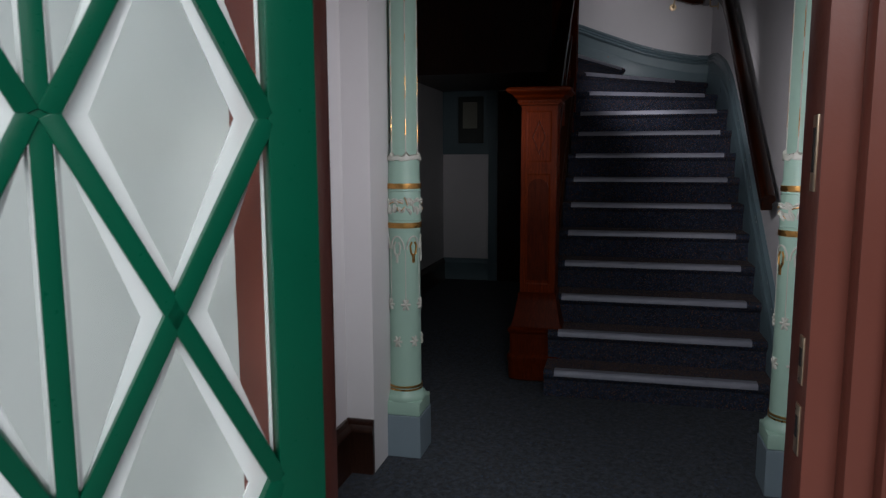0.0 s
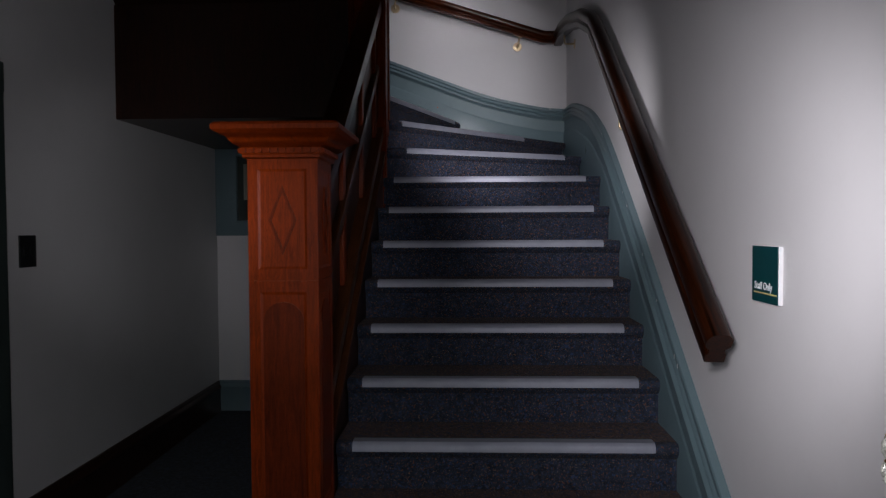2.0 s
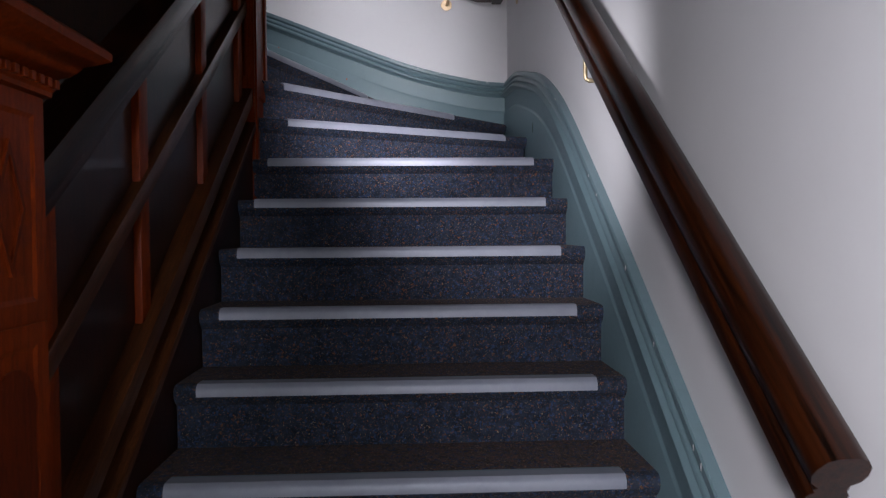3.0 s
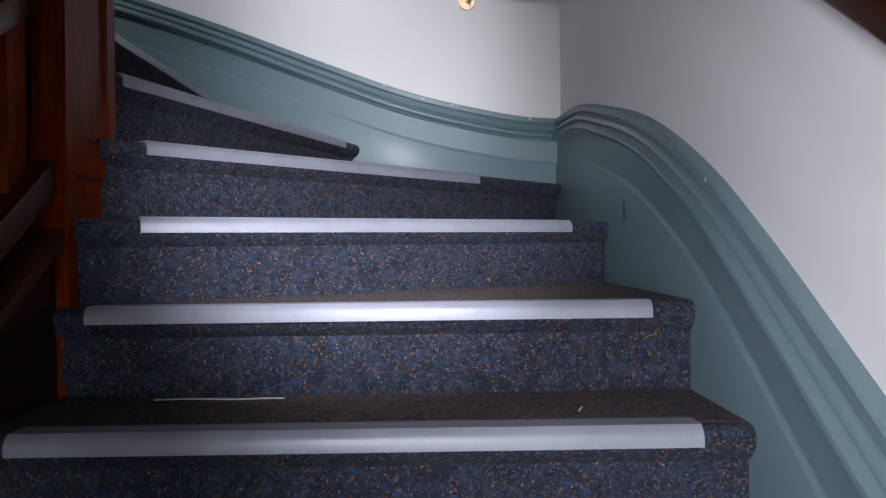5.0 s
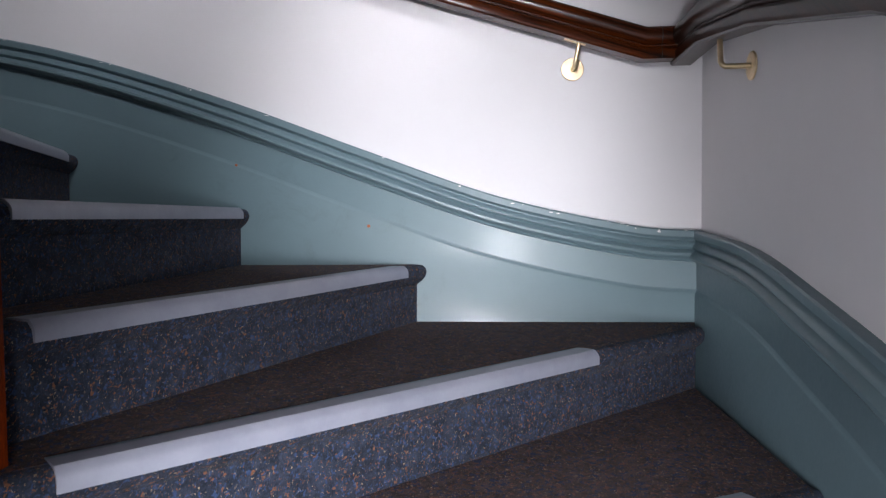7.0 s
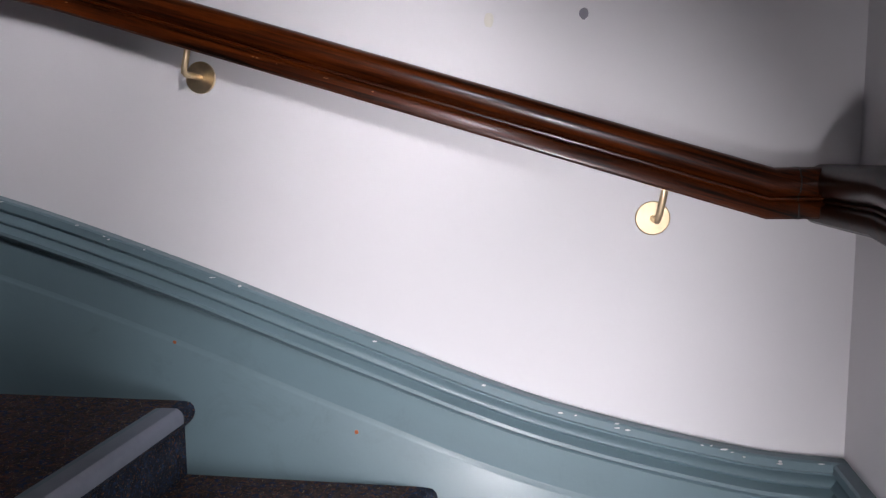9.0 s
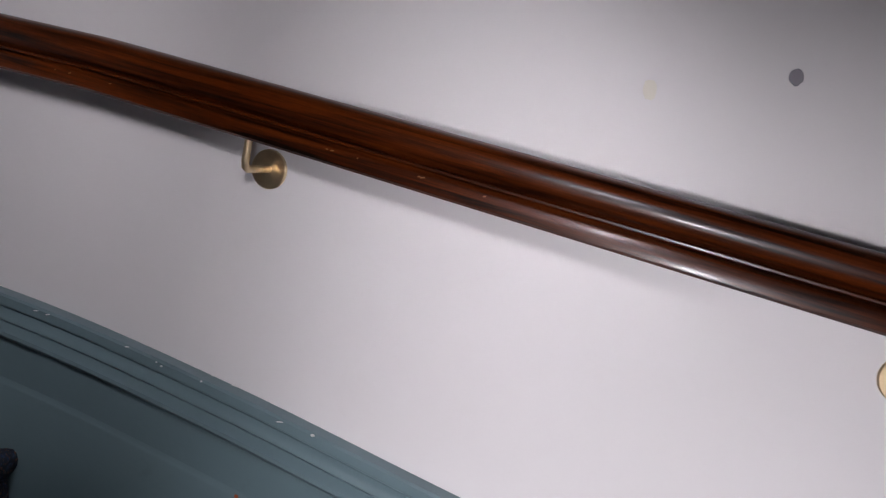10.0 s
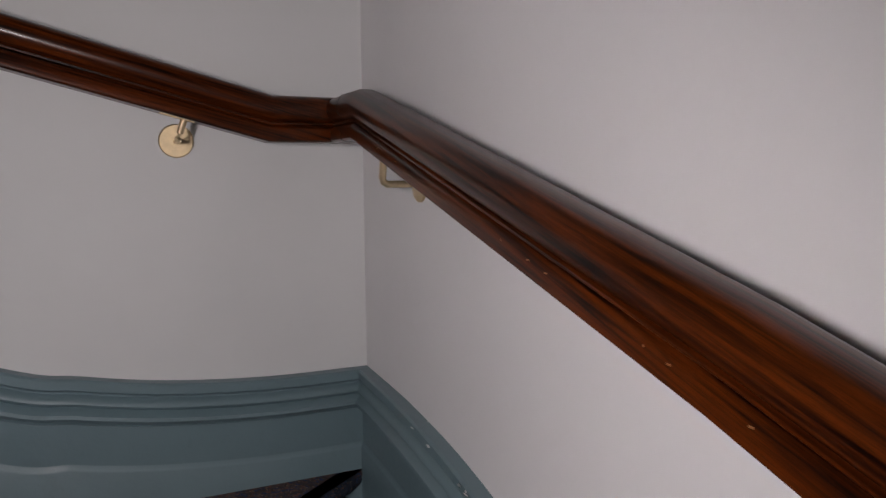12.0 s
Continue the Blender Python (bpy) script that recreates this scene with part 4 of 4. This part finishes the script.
for y in (-0.026, 0.026):
    bm = bmesh.new()
    add_box(bm, (0.009, y - 0.012, -0.020), (0.014, y + 0.012, 0.020), 0.002)
    part("rocker", bm, BLACK, switch)

sign = thing("sign", "dark green wall sign with white lettering and a yellow line", "sign", at=(RIGHT, 0.041, 1.36))
bm = bmesh.new()
add_box(bm, (-0.011, -0.0765, -0.072), (0.0, 0.0765, 0.072), 0.001)
part("board", bm, SIGN_WHITE, sign, "white backing board", False)
bm = bmesh.new()
add_box(bm, (-0.0135, -0.0765 + 0.001, -0.0715), (-0.0105, 0.0765, 0.0715))
part("face", bm, SIGN_GREEN, sign, "", False)
bm = bmesh.new()
add_box(bm, (-0.0145, -0.072, -0.050), (-0.0132, 0.064, -0.0465))
part("line", bm, SIGN_YELLOW, sign, "thin yellow line", False)
words = bpy.data.curves.new("words", "FONT")
words.body, words.size, words.extrude, words.offset = "Staff Only", 0.027, 0.0006, 0.0002
tmp = new("words", words)
letters = bpy.data.meshes.new_from_object(tmp.evaluated_get(bpy.context.evaluated_depsgraph_get()))
bpy.data.objects.remove(tmp)
letters.materials.clear(), letters.materials.append(SIGN_WHITE)
ob = new("lettering", letters)
ob.parent = sign
ob.matrix_local = Matrix(((0, 0, -1, -0.0140), (-1, 0, 0, 0.060), (0, 1, 0, -0.039), (0, 0, 0, 1)))


# ---- litter on the steps ----
def strand(name, points, radius, mat, label, category):
    """A thin bent strand that lies on a tread."""
    at = Vector(points[0])
    ob = thing(name, label, category, at=at)
    bm = bmesh.new()
    add_tube(bm, [Vector(p) - at for p in curve(points, 4)], radius, 6)
    part("strand", bm, mat, ob)
    return ob


T8, T9 = 8 * RISE + 0.0142, 9 * RISE + 0.0142
strand("thread", [(-0.93, 2.196, T9), (-0.86, 2.201, T9), (-0.78, 2.193, T9), (-0.72, 2.198, T9), (-0.685, 2.194, T9)], 0.0016, CHIP, "white thread lying at the back of a carpeted tread", "thread")
strand("wood_sliver", [(-0.655, 1.700, T8), (-0.656, 1.715, T8), (-0.660, 1.735, T8)], 0.0022, STAIN, "small pale sliver of wood on a carpeted tread", "sliver")
strand("wood_sliver", [(-0.155, 2.060, T9), (-0.150, 2.075, T9), (-0.145, 2.085, T9)], 0.0016, CHIP, "small pale sliver of wood on a carpeted tread", "sliver")


# ---- marks on the walls ----
def blotch(name, place, size, normal, mat, label, seed=0, thick=0.0012):
    """A small flat mark with an uneven outline, on a wall."""
    bm = bmesh.new()
    turn = Vector(normal).to_track_quat("Z", "Y").to_matrix().to_4x4()
    ring = []
    for i in range(14):
        a = 2 * math.pi * i / 14
        r = 1 + 0.28 * noise.noise((math.cos(a) * 1.4 + seed, math.sin(a) * 1.4, seed * 0.7))
        ring.append((size[0] * r * math.cos(a), size[1] * r * math.sin(a)))
    add_loft(bm, [[(x * s, y * s, z) for x, y in ring] for s, z in ((1, 0), (0.9, thick))])
    bmesh.ops.transform(bm, matrix=Matrix.Translation(place) @ turn, verts=bm.verts)
    return solid(name, bm, mat, label, "mark", "structure")


blotch("trim_scar", (-0.393, BACK, 3.269), (0.009, 0.011), (0, -1, 0), SCAR, "small grey scar in the white plaster", 1)
blotch("trim_stain", (-0.579, BACK, 3.267), (0.009, 0.014), (0, -1, 0), STAIN, "faint yellow stain on the white plaster", 2, 0.0005)
blotch("trim_spot", (-1.288, BACK - 0.0255, 2.598), (0.004, 0.004), (0, -1, 0), RUST, "small rust spot on the teal string", 3)
blotch("trim_spot", (-0.875, BACK - 0.0255, 2.406), (0.0045, 0.005), (0, -1, 0), RUST, "small rust spot on the teal string", 4)
blotch("trim_dent", (RIGHT - 0.0255, 2.70, 1.957), (0.011, 0.027), (-1, 0, 0), DOOR_DARK, "dark dent in the teal string", 5, 0.0008)
blotch("trim_scuff", (RIGHT, 2.406, 2.361), (0.008, 0.012), (-1, 0, 0), CHIP, "pale scuff on the plaster wall", 6, 0.0006)
rnd = random.Random(11)
back_line = curve([(RIGHT, BACK, 2.383), (-0.09, BACK, 2.403), (-0.476, BACK, 2.491), (-0.876, BACK, 2.634), (-1.287, BACK, 2.789),
                   (-1.70, BACK, 2.925), (-2.05, BACK, 3.010), (-2.335, BACK, 3.045), (LEFT, BACK, 3.055)], 40)
for i in range(56):
    p = rnd.choice(back_line[6:-20])
    blotch("trim_chip", (p[0], BACK - rnd.choice((0.001, 0.0355)), p[2] - rnd.uniform(-0.002, 0.010)), (rnd.uniform(0.002, 0.008), rnd.uniform(0.0008, 0.0024)), (0, -1, 0), CHIP,
           "flake of chipped paint along the string", 20 + i, 0.0012)
right_line = curve([(RIGHT, 0.118, 0.565), (RIGHT, 0.685, 0.985), (RIGHT, 1.25, 1.405), (RIGHT, 1.63, 1.675), (RIGHT, 2.0, 1.925), (RIGHT, 2.25, 2.065)], 30)
for i in range(9):
    p = rnd.choice(right_line)
    blotch("trim_chip", (RIGHT - 0.0355, p[1], p[2] - rnd.uniform(0.004, 0.012)), (rnd.uniform(0.0015, 0.003), rnd.uniform(0.003, 0.008)), (-1, 0, 0), CHIP,
           "flake of chipped paint along the string", 60 + i, 0.0012)
